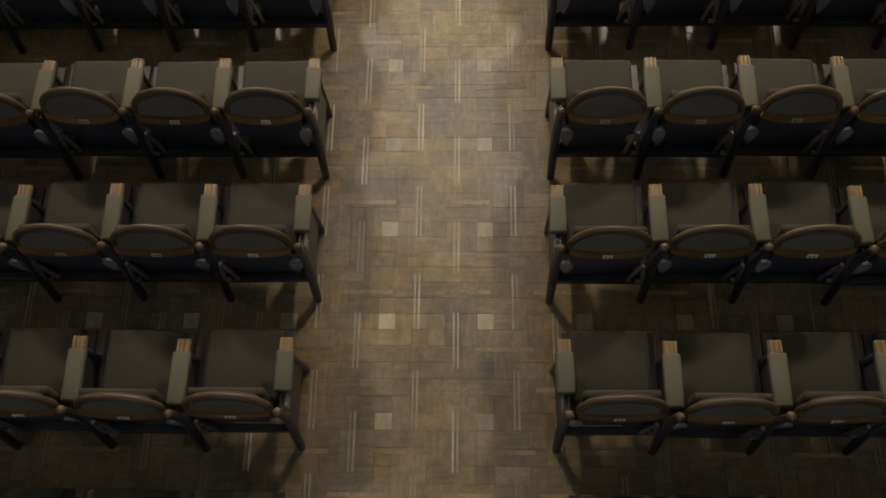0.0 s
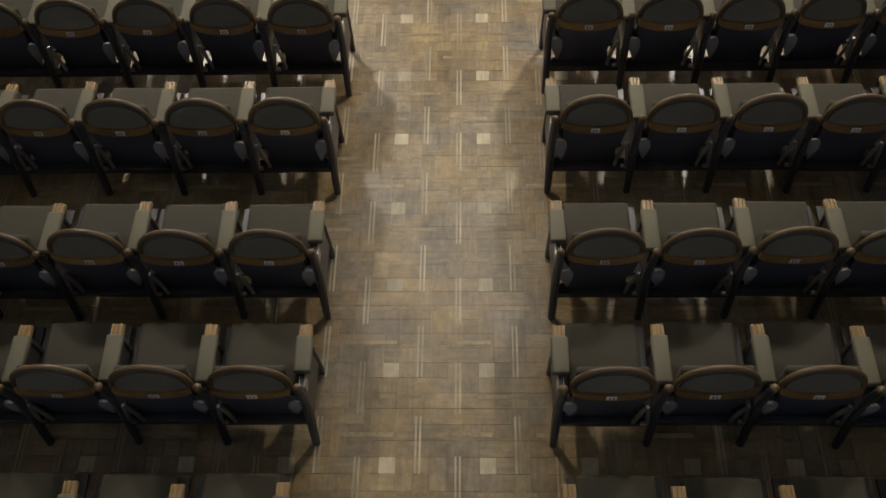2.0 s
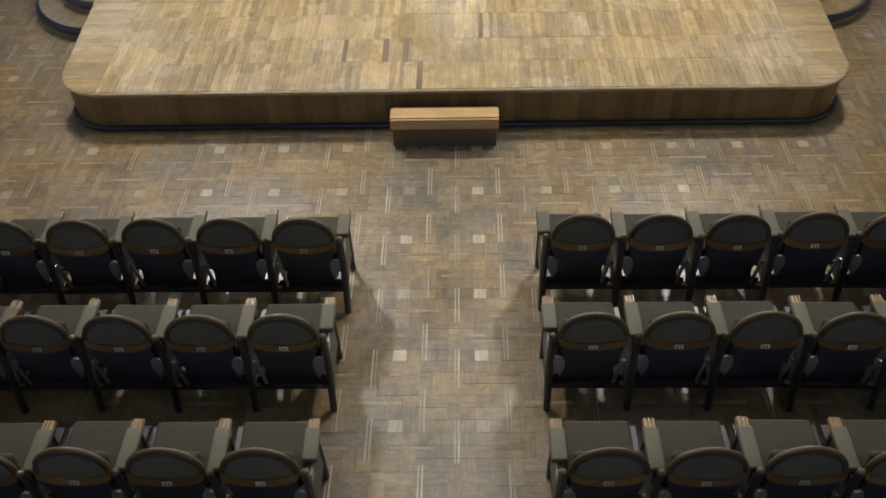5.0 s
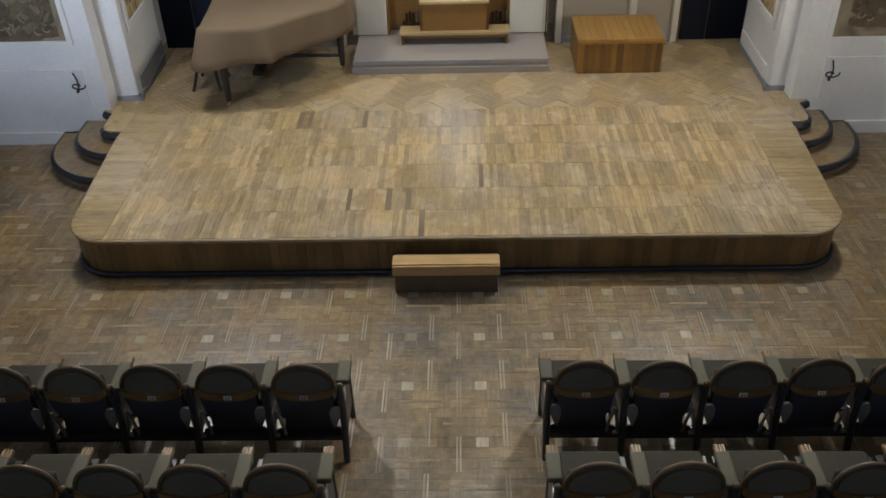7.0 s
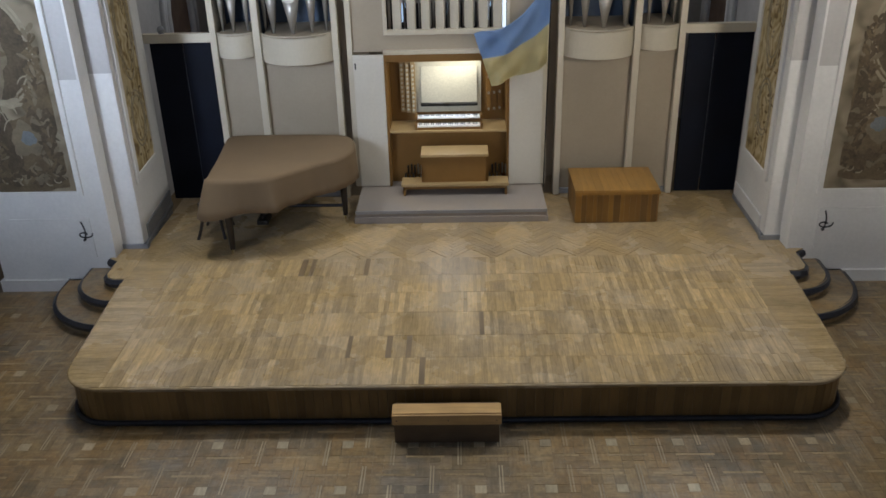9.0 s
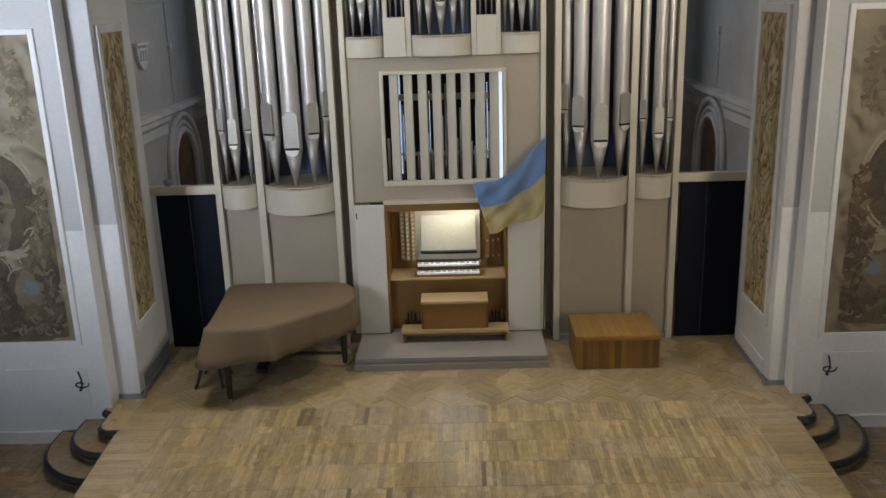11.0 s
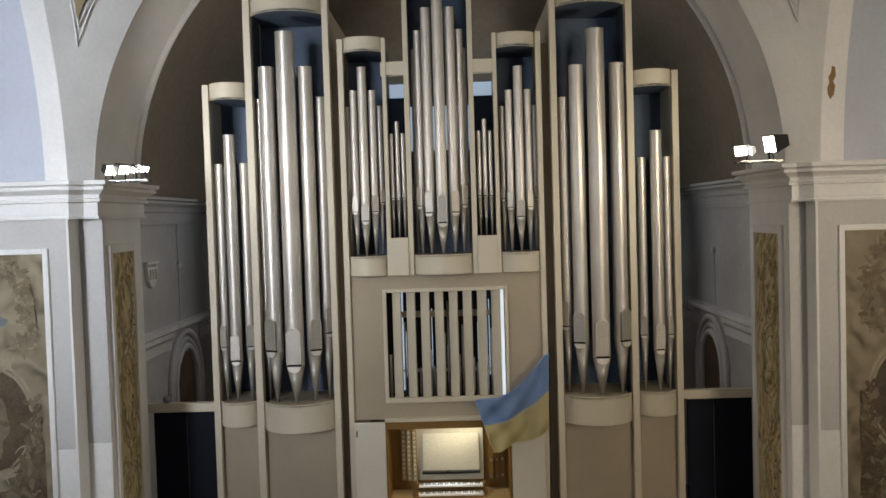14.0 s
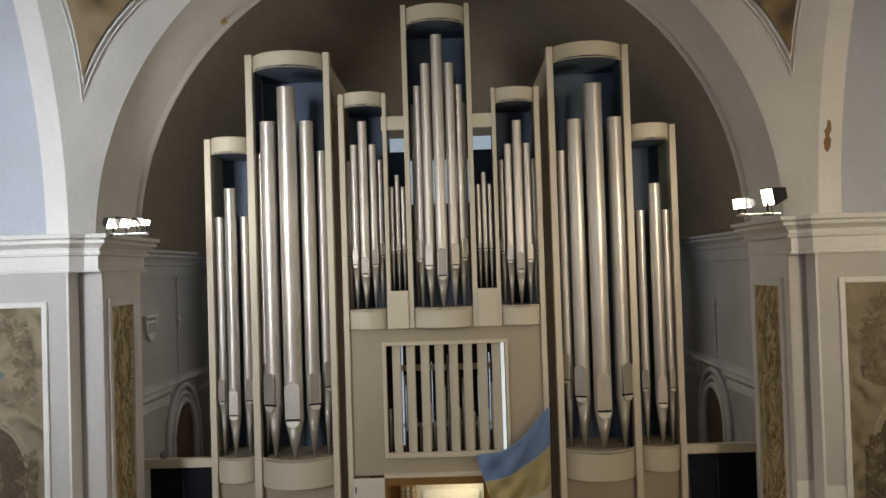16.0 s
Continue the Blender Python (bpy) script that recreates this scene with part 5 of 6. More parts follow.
def pipe(x, y, z_foot, z_mouth, z_shield, z_top, r, turn=0.0):
    """A flue pipe: round body, cone foot, shield-shaped upper lip, slot and lower lip."""
    bm = rod((x, y, z_mouth), (x, y, z_top), r, seg=28, caps=False)
    rod((x, y, z_top - 0.02), (x, y, z_top - 0.018), r * 0.97, seg=28, bm=bm)
    body = part("pipe", bm, "pipe", organ, "tin organ pipe", smooth=True)
    part("rim", tube([(x + r * math.cos(a), y + r * math.sin(a), z_top) for a in np.linspace(0, 2 * math.pi, 24, endpoint=False)], r * 0.045, 5, True), "pipe", body)
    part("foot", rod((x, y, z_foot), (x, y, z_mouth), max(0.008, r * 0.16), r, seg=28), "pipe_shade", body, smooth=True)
    w, f = r * 0.76, y - r - 0.001
    turn_m = Matrix.Rotation(radians(turn), 3, "Z")

    def faced(bm):
        bmesh.ops.rotate(bm, verts=bm.verts, cent=(x, y, 0), matrix=turn_m)
        return bm

    gap = max(0.012, r * 0.26)
    outline = [(x - w, z_mouth + gap), (x + w, z_mouth + gap)] + [(x + w * math.cos(a), z_shield - w * 0.7 + w * 0.7 * math.sin(a)) for a in np.linspace(0, math.pi, 12)]
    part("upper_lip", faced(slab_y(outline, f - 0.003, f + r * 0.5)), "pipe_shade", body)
    hoop = [(px, f - 0.004, pz) for px, pz in outline[1:] + outline[:1]]
    part("lip_edge", faced(tube(hoop, r * 0.075, 6)), "pipe", body)
    part("slot", faced(box(x - w, x + w, f - 0.004, f + r * 0.5, z_mouth, z_mouth + gap)), "slot", body)
    low = [(x + w * math.cos(a), z_mouth - w * 0.9 * math.sin(a)) for a in np.linspace(0, math.pi, 14)]
    bm = slab_y(low, f - 0.004, f + r * 0.6)
    bmesh.ops.rotate(bm, verts=bm.verts, cent=(x, f, z_mouth), matrix=Matrix.Rotation(radians(-5), 3, "X"))
    part("lower_lip", faced(bm), "pipe_lip", body, "lower lip, coloured paler for the light it catches")


def rank(rows, y0):
    mid = rows[0][0]
    for x, dy, zf, zm, zs, zt, r in rows:
        off = x - mid
        pipe(x, y0 + dy, zf, zm, zs, zt, r, 0.0 if abs(off) < 0.01 else max(-34.0, min(34.0, off * 110)))


YP = YO + 0.05
rank(((-2.112, -0.06, 2.68, 3.16, 3.64, 7.38, 0.116), (-2.372, 0.01, 2.68, 3.34, 3.76, 6.96, 0.100), (-1.878, 0.01, 2.68, 3.34, 3.75, 6.95, 0.090), (-1.712, 0.12, 2.68, 3.54, 3.88, 6.58, 0.066), (-2.500, 0.14, 2.68, 3.54, 3.88, 6.58, 0.062)), YP)
rank(((1.790, -0.06, 2.68, 3.16, 3.64, 7.29, 0.112), (1.555, 0.01, 2.68, 3.34, 3.74, 6.86, 0.092), (2.062, 0.01, 2.68, 3.35, 3.76, 6.87, 0.095), (1.393, 0.12, 2.68, 3.54, 3.88, 6.48, 0.060), (2.135, 0.20, 2.68, 3.54, 3.88, 6.48, 0.060)), YP)
rank(((-2.872, -0.02, 2.71, 3.23, 3.57, 6.12, 0.073), (-3.030, 0.06, 2.71, 3.40, 3.69, 5.76, 0.056), (-2.712, 0.06, 2.71, 3.40, 3.69, 5.76, 0.056)), YP)
rank(((2.535, -0.02, 2.71, 3.23, 3.57, 6.01, 0.073), (2.365, 0.06, 2.71, 3.41, 3.66, 5.68, 0.052), (2.680, 0.06, 2.71, 3.41, 3.66, 5.68, 0.054)), YP)
for c, z_off in ((-1.157, 0.0), (0.815, -0.05)):
    rank(((c, -0.02, 4.53, 4.97, 5.19, 6.92 + z_off, 0.057), (c - 0.117, 0.02, 4.53, 5.09, 5.30, 6.63 + z_off, 0.047), (c + 0.117, 0.02, 4.53, 5.09, 5.30, 6.63 + z_off, 0.047), (c - 0.200, 0.09, 4.53, 5.20, 5.37, 6.44 + z_off, 0.034), (c + 0.200, 0.09, 4.53, 5.20, 5.37, 6.44 + z_off, 0.034)), YP)
c = -0.178
rank(((c, -0.09, 4.53, 4.92, 5.27, 7.98, 0.070), (c - 0.150, -0.03, 4.53, 5.05, 5.33, 7.63, 0.062), (c + 0.150, -0.03, 4.53, 5.05, 5.33, 7.63, 0.062), (c - 0.264, 0.06, 4.53, 5.14, 5.40, 7.37, 0.050), (c + 0.264, 0.06, 4.53, 5.14, 5.40, 7.37, 0.050), (c - 0.325, 0.15, 4.53, 5.22, 5.44, 7.15, 0.034), (c + 0.325, 0.15, 4.53, 5.22, 5.44, 7.15, 0.034)), YP)
for c in (-0.735, 0.378):
    rank(((c, 0.05, 4.75, 5.25, 5.33, 6.23, 0.028), (c - 0.072, 0.06, 4.75, 5.25, 5.33, 6.08, 0.025), (c + 0.072, 0.06, 4.75, 5.25, 5.33, 6.08, 0.025)), YP)

# window behind the organ
win = thing("chancel_window", (-0.165, 15.0, 4.0), "tall daylit window behind the organ", "window")
part("pane", box(-3.3, 2.95, 15.0, 15.03, 4.2, 7.3), "glow_pane", win, "pale blue daylit pane")
part("window_frame", box(-3.4, 3.05, 14.98, 15.06, 4.1, 4.2), "organ_dark", win)

# carpeted plinth
plinth = thing("organ_plinth", (-0.16, 10.5, STAGE_Z), "low grey carpeted plinth under the organ console", "plinth")
part("slab", box(-1.395, 1.08, 10.12, 11.05, STAGE_Z, STAGE_Z + 0.085, 0.004), "carpet", plinth)
part("upper_slab", box(-1.375, 1.062, 10.135, 11.55, STAGE_Z + 0.085, 0.60, 0.006), "carpet", plinth)
part("edge_strip", box(-1.380, 1.066, 10.127, 10.137, 0.560, 0.602, 0.002), "steel_dull", plinth)

# bench and pedals
bench = thing("organ_bench", (-0.105, 10.75, 0.60), "oak organ bench with pale seat", "bench")
part("seat", box(-0.545, 0.335, 10.62, 10.98, 1.135, 1.172, 0.008), "oak_pale", bench, "pale polished seat")
part("front_panel", box(-0.53, 0.32, 10.665, 10.69, 0.76, 1.135), "oak", bench)
for x in (-0.53, 0.32):
    part("side_panel", box(x - 0.012, x + 0.012, 10.665, 10.95, 0.76, 1.135), "oak", bench)
part("foot_board", box(-0.81, 0.60, 10.60, 10.86, 0.735, 0.775, 0.006), "oak_pale", bench)
part("board_apron", box(-0.79, 0.58, 10.63, 10.65, 0.69, 0.735), "oak", bench)
for x in (-0.775, 0.565):
    part("foot", box(x - 0.015, x + 0.015, 10.63, 10.86, 0.60, 0.735), "oak", bench)
pedals = thing("pedalboard", (-0.13, 11.05, 0.60), "row of dark organ pedals with steel toe studs", "pedals")
part("pedal_frame", box(-0.80, 0.56, 10.90, 11.12, 0.602, 0.64), "oak", pedals)
for k in range(26):
    x = -0.78 + 0.052 * k
    part("pedal", box(x - 0.011, x + 0.011, 10.88, 11.14, 0.64, 0.70 if k % 2 else 0.73, 0.003), "black", pedals)
for k in range(5):
    for x in (-0.74 + 0.045 * k, 0.40 + 0.045 * k):
        part("toe_stud", rod((x, 11.08, 0.74), (x, 11.08, 0.86 + 0.02 * (k % 2)), 0.013, seg=10), "steel" if k > 2 else "black", pedals)

# black double doors beside the organ
for x0, x1, tag in ((-4.04, -3.19, "door_1"), (2.83, 3.71, "door_2")):
    mid = -3.567 if x0 < 0 else 3.217
    d = tagged(new(tag), "black double door under a white transom bar", "door", "", "structure")
    d.location = (mid, YO + 0.06, STAGE_Z)
    part("door_leaf", box(x0 + 0.05, mid - 0.008, YO + 0.06, YO + 0.10, STAGE_Z + 0.01, 2.58, 0.004), "curtain", d)
    part("door_leaf", box(mid + 0.008, x1 - 0.01, YO + 0.06, YO + 0.10, STAGE_Z + 0.01, 2.58, 0.004), "curtain", d)
    part("door_slit", box(mid - 0.008, mid + 0.008, YO + 0.075, YO + 0.09, STAGE_Z + 0.2, 2.50), "slit", d)
    part("transom", box(x0 - (0.1 if x0 < 0 else 0), x1, YO + 0.03, YO + 0.13, 2.585, 2.70, 0.006), "cream", d, "white transom bar")
part_ball = thing("small_globe", (-3.82, 11.08, 2.70), "small dark round object on the transom", "ornament")
bm = bmesh.new()
bmesh.ops.create_uvsphere(bm, u_segments=14, v_segments=10, radius=0.05, matrix=Matrix.Translation((-3.82, 11.08, 2.745)))
part("ball", bm, "stone_grey", part_ball, smooth=True)
part("stand", rod((-3.82, 11.08, 2.70), (-3.82, 11.08, 2.715), 0.035), "stone_grey", part_ball)

# flag on its pole
flag = thing("flag", (1.08, 10.84, 2.0), "blue and yellow cloth flag hanging from a slanted pole", "flag")
tl, tr, br, bl = (Vector(p) for p in ((0.160, 10.74, 2.69), (1.10, 10.82, 3.28), (1.075, 10.84, 2.31), (0.37, 10.72, 2.05)))


def cloth_at(u, v):
    top = tl.lerp(tr, u) + Vector((0, 0, -0.17 * math.sin(math.pi * u) ** 1.2 * (1 - 0.2 * v)))
    low = bl.lerp(br, u) + Vector((0, 0, 0.02 * math.sin(5 * u) - 0.05 * math.sin(math.pi * u)))
    p = top.lerp(low, v)
    p.y += 0.055 * math.sin(9 * u + 3.5 * v) * (0.35 + 0.65 * v) + 0.030 * (0.2 + 0.8 * (1 - u) + 0.3 * v) * math.sin(15 * (0.7 * u + v) + 1.0) + 0.02 * math.sin(17 * u - 4 * v)
    return p


for name, v0, v1, m in (("blue_field", 0.0, 0.5, "flag_blue"), ("yellow_field", 0.5, 1.0, "flag_yellow")):
    bm = bmesh.new()
    g = [[bm.verts.new(cloth_at(u, v)) for u in np.linspace(0, 1, 46)] for v in np.linspace(v0, v1, 16)]
    for a, b in zip(g, g[1:]):
        for k in range(45):
            bm.faces.new((a[k], a[k + 1], b[k + 1], b[k]))
    bmesh.ops.solidify(bm, geom=bm.faces[:], thickness=0.003)
    part(name, bm, m, flag, smooth=True)
part("pole", rod((1.108, 10.86, 3.30), (1.080, 10.88, 0.602), 0.009, seg=10), "dark_wood", flag)


# ---- covered grand piano ----
def smooth_line(pts, n):
    """A closed smooth line through the given corners."""
    out = []
    m = len(pts)
    for i in range(m):
        p0, p1, p2, p3 = (Vector(pts[(i + k - 1) % m]) for k in range(4))
        for t in np.linspace(0, 1, n, endpoint=False):
            t = float(t)
            out.append(0.5 * ((2 * p1) + (p2 - p0) * t + (2 * p0 - 5 * p1 + 4 * p2 - p3) * t * t + (3 * p1 - p0 - 3 * p2 + p3) * t ** 3))
    return out


piano = thing("grand_piano", (-2.3, 10.1, STAGE_Z), "grand piano under a brown cloth cover on dark legs", "piano")
plan = [(-2.94, 9.25), (-2.62, 9.21), (-2.33, 9.24), (-2.17, 9.34), (-1.96, 9.52), (-1.74, 9.73), (-1.51, 9.91), (-1.39, 10.15), (-1.385, 10.50), (-1.55, 10.77), (-1.95, 10.84), (-2.45, 10.85), (-2.93, 10.84), (-3.04, 10.74), (-3.01, 10.3), (-2.975, 9.8), (-2.955, 9.4)]
line = smooth_line(plan, 6)
cen = Vector((-2.3, 10.15))
n = len(line)
bm = bmesh.new()
rings = []
ZT = 1.41
for shrink, z in ((0.0, ZT + 0.004), (0.5, ZT + 0.004), (0.85, ZT + 0.002), (0.965, ZT)):
    rings.append([bm.verts.new((*cen.lerp(p, shrink), z)) for p in line] if shrink else None)
top_c = bm.verts.new((cen.x, cen.y, ZT + 0.004))
for drop in (0.012, 0.05, 0.13, 0.22, 0.31, 0.40):
    ring = []
    for i, p in enumerate(line):
        out = (p - line[i - 1]).normalized()
        out = Vector((out.y, -out.x))
        if out.dot(p - cen) < 0:
            out = -out
        k = drop / 0.40
        left = max(0.0, min(1.0, (-2.55 - p.x) / 0.4))
        fold = 0.012 * math.sin(i * 0.62) + 0.007 * math.sin(i * 1.7 + 1) + 0.003 * math.sin(i * 2.9)
        fold += 0.09 * math.exp(-((p.x + 2.22) / 0.07) ** 2) * (1 if p.y < 9.9 else 0)
        reach = 0.010 + k * (0.03 + 0.13 * left) + k * fold
        hang = drop * (1.0 + 0.16 * left - 0.02 * max(0.0, (p.x + 2.0)))
        ring.append(bm.verts.new((p.x + out.x * reach, p.y + out.y * reach, ZT - hang)))
    rings.append(ring)
rings = rings[1:]
for i in range(n):
    bm.faces.new((top_c, rings[0][i], rings[0][(i + 1) % n]))
for a, b in zip(rings, rings[1:]):
    for i in range(n):
        bm.faces.new((a[i], b[i], b[(i + 1) % n], a[(i + 1) % n]))
bmesh.ops.recalc_face_normals(bm, faces=bm.faces)
bmesh.ops.solidify(bm, geom=bm.faces[:], thickness=0.004)
part("cloth_cover", bm, "cloth", piano, "brown cloth cover draped to the rim", smooth=True)
part("case", prism([tuple(cen.lerp(p, 0.95)) for p in line], 1.06, 1.36), "dark_wood", piano)
for x, y in ((-2.775, 9.32), (-1.53, 10.30), (-2.86, 10.70)):
    leg = part("leg", rod((x, y, STAGE_Z + 0.06), (x, y, 1.07), 0.032, 0.055, 14), "dark_wood", piano)
    part("caster", rod((x - 0.012, y, STAGE_Z + 0.03), (x + 0.012, y, STAGE_Z + 0.03), 0.030, seg=12), "brass", leg, "brass caster")
    part("fork", rod((x, y, STAGE_Z + 0.03), (x, y, STAGE_Z + 0.07), 0.014), "brass", leg)
part("strut", rod((-1.53, 10.30, 0.62), (-2.25, 10.22, 0.66), 0.022, seg=8), "dark_wood", piano)
part("lyre_post", rod((-2.55, 10.05, 0.55), (-2.50, 10.05, 1.08), 0.02), "dark_wood", piano)
part("lyre_post", rod((-2.55, 10.17, 0.55), (-2.50, 10.17, 1.08), 0.02), "dark_wood", piano)
part("pedal_box", box(-2.62, -2.48, 9.98, 10.24, 0.50, 0.56, 0.008), "dark_wood", piano)

stool = thing("piano_stool", (-3.2, 9.95, STAGE_Z), "dark wooden piano stool tucked beside the piano", "stool")
part("seat", box(-3.26, -2.98, 9.72, 10.15, 0.86, 0.92, 0.02), "dark_wood", stool)
for x, y, fx, fy in ((-3.22, 9.78, -3.31, 9.72), (-3.22, 10.1, -3.31, 10.16), (-3.02, 9.78, -2.97, 9.72), (-3.02, 10.1, -2.97, 10.16)):
    pts = [(x + (fx - x) * t ** 2, y + (fy - y) * t ** 2, 0.87 + (STAGE_Z - 0.87) * t) for t in np.linspace(0, 1, 8)]
    part("leg", tube(pts, 0.02, 8), "dark_wood", stool)

# ---- slatted oak box ----
chest = thing("slatted_box", (1.93, 10.43, STAGE_Z), "varnished oak slatted box standing on the stage", "box")
X0, X1, Y0, Y1 = 1.41, 2.445, 10.045, 10.82
part("core", box(X0 + 0.015, X1 - 0.015, Y0 + 0.015, Y1 - 0.015, STAGE_Z, 0.855), "riser", chest)
k, x = 0, X0
widths = [0.075, 0.06, 0.085, 0.05, 0.07]
while x < X1 - 0.01:
    w = min(widths[k % 5], X1 - x)
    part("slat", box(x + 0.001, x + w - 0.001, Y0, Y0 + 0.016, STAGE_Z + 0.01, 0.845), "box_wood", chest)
    x += w
    k += 1
x, k = X0 - 0.015, 0
while x < X1 + 0.005:
    w = min(widths[(k + 2) % 5] + 0.02, X1 + 0.015 - x)
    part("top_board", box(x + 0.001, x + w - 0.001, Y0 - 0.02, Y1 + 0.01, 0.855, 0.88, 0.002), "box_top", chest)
    x += w
    k += 1
y, k = Y0 + 0.02, 0
while y < Y1 - 0.01:
    w = min(widths[k % 5], Y1 - y)
    for xs in (X0 - 0.002, X1 - 0.014):
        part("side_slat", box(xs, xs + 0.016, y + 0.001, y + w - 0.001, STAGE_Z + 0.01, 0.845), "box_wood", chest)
    y += w
    k += 1
part("rim_board", box(X0 - 0.014, X1 + 0.014, Y0 - 0.024, Y0 - 0.004, 0.82, 0.857, 0.002), "box_wood", chest)


# ---- theatre seats ----
def theatre_seat(s, end):
    """A seat at the origin that faces +y, with its arm on the side s; the end seat shows its steel bracket."""
    t = thing("theatre_seat", (0, 0, 0), "folding theatre seat with olive upholstery and bent wood back", "seat", "theatre seats")
    part("seat_cushion", box(-0.207, 0.207, 0.10, 0.50, 0.395, 0.465, 0.028), "seat", t, "olive brown cushion", smooth=True)
    # wider than the cushion, to block light through the seat gaps
    part("seat_base", box(-0.25, 0.25, 0.03, 0.50, 0.372, 0.397), "iron", t)

    def lean(bm):
        for v in bm.verts:
            v.co.y += (v.co.z - 0.60) * 0.10 + 0.004
        return bm

    def lean_low(bm):
        for v in bm.verts:
            v.co.y += (0.60 - v.co.z) * 0.10 - 0.012
        return bm

    arch = [(-0.205, 0.60)] + [(-0.205 * math.cos(a), 0.665 + 0.165 * math.sin(a)) for a in np.linspace(0, math.pi, 20)] + [(0.205, 0.60)]
    bm = slab_y(arch, 0.005, 0.055)
    bmesh.ops.bevel(bm, geom=[e for e in bm.edges if abs(e.verts[0].co.y - e.verts[1].co.y) < 1e-5], offset=0.014, segments=2, affect="EDGES")
    part("backrest", lean(bm), "back", t, "dark cloth backrest")
    rimline = [(-0.206, 0.020, 0.615)] + [(-0.212 * math.cos(a), 0.020, 0.665 + 0.186 * math.sin(a)) for a in np.linspace(0, math.pi, 26)] + [(0.206, 0.020, 0.615)]
    bm = tube(rimline, 0.017, 8)
    part("back_rim", lean(bm), "rim", t, "brown bent wood rim", smooth=True)
    band = [(-0.212, 0.668)] + [(-0.212 + 0.424 * k, 0.668 - 0.048 * math.sin(math.pi * k) ** 0.6) for k in np.linspace(0, 1, 14)][1:-1] + [(0.212, 0.668)]
    low = [(x, z - 0.046 - 0.012 * math.cos(x * 6)) for x, z in band][::-1]
    part("back_band", lean(slab_y(band + low, -0.012, 0.012)), "rim_band", t, "worn orange-brown wood band")
    # faint blue is cool ambient light in the colour; foot flares to block light
    part("back_panel", lean_low(slab_y([(-0.20, 0.60), (0.20, 0.60), (0.188, 0.45), (0.162, 0.36), (0.175, 0.26), (0.245, 0.22), (0.245, 0.185), (-0.245, 0.185), (-0.245, 0.22), (-0.175, 0.26), (-0.162, 0.36), (-0.188, 0.45)], 0.004, 0.022)), "navy", t, "dark back panel tinted for cool ambient light")
    ear = [(s * (0.200 + 0.034 * math.cos(a) + 0.022 * math.sin(2 * a) * 0.6 + 0.014 * math.sin(a)), 0.375 + 0.125 * math.sin(a)) for a in np.linspace(0, 2 * math.pi, 16, endpoint=False)]
    part("seat_side", lean_low(slab_y(ear, -0.012, 0.006)), "flap", t, "grey side of the folded seat")
    part("inner_back", lean(box(-0.195, 0.195, 0.05, 0.10, 0.46, 0.74, 0.02)), "seat", t, smooth=True)
    pl = part("number_plate", lean(box(-0.028, 0.028, -0.0185, -0.0135, 0.583, 0.616)), "plate", t, "small pale number plate")
    for dx in (-0.010, 0.010):
        part("number_bar", lean(box(dx - 0.004, dx + 0.004, -0.0200, -0.0186, 0.591, 0.606)), "ink", pl)
    part("rail", box(-0.264, 0.264, -0.02, 0.025, 0.165, 0.215, 0.006), "iron", t)
    # end frame on the arm side
    x = 0.264 * s
    part("arm_pad", box(x - 0.047, x + 0.047, 0.115 if end else 0.055, 0.335, 0.595, 0.640, 0.014), "arm", t, "olive padded arm", smooth=True)
    part("arm_tip", box(x - 0.036, x + 0.036, 0.325, 0.405, 0.590, 0.622, 0.008), "arm_wood", t, "worn ribbed wood arm tip")
    for dx in (-0.024, 0.0, 0.024):
        part("arm_rib", box(x + dx - 0.007, x + dx + 0.007, 0.33, 0.402, 0.620, 0.629, 0.002), "arm_wood", t)
    part("rear_post", tube([(x, -0.075, 0.0), (x, -0.045, 0.14), (x, -0.01, 0.30), (x, 0.01, 0.50), (x, -0.005, 0.70)], [0.024, 0.026, 0.028, 0.026, 0.022], 8), "iron", t)
    bm = bmesh.new()
    bmesh.ops.create_uvsphere(bm, u_segments=10, v_segments=8, radius=0.026, matrix=Matrix.Translation((x, -0.005, 0.705)))
    part("knob", bm, "rim", t, "round wood knob", smooth=True)
    part("front_leg", tube([(x, 0.375, 0.0), (x, 0.36, 0.2), (x, 0.335, 0.42), (x, 0.34, 0.60)], [0.022, 0.024, 0.026, 0.022], 8), "iron", t)
    part("side_plate", box(x - 0.012, x + 0.012, 0.0, 0.35, 0.20, 0.60, 0.004), "iron", t)
    part("arm_bracket", box(x - 0.018, x + 0.018, 0.045, 0.112, 0.50, 0.594, 0.004), "steel" if end else "steel_dark", t, "worn steel arm bracket" if end else "")
    for low_x in (0.248, 0.168):
        part("hinge_strut", tube([(-s * 0.212, -0.012, 0.47), (-s * (0.6 * low_x + 0.4 * 0.212), -0.016, 0.36), (-s * low_x, -0.02, 0.24)], 0.013, 6), "hinge", t, "dull metal hinge strut")
    part("hinge_foot", box(-s * 0.235 - 0.02, -s * 0.235 + 0.02, -0.03, -0.008, 0.212, 0.235, 0.003), "steel", t)
    return t


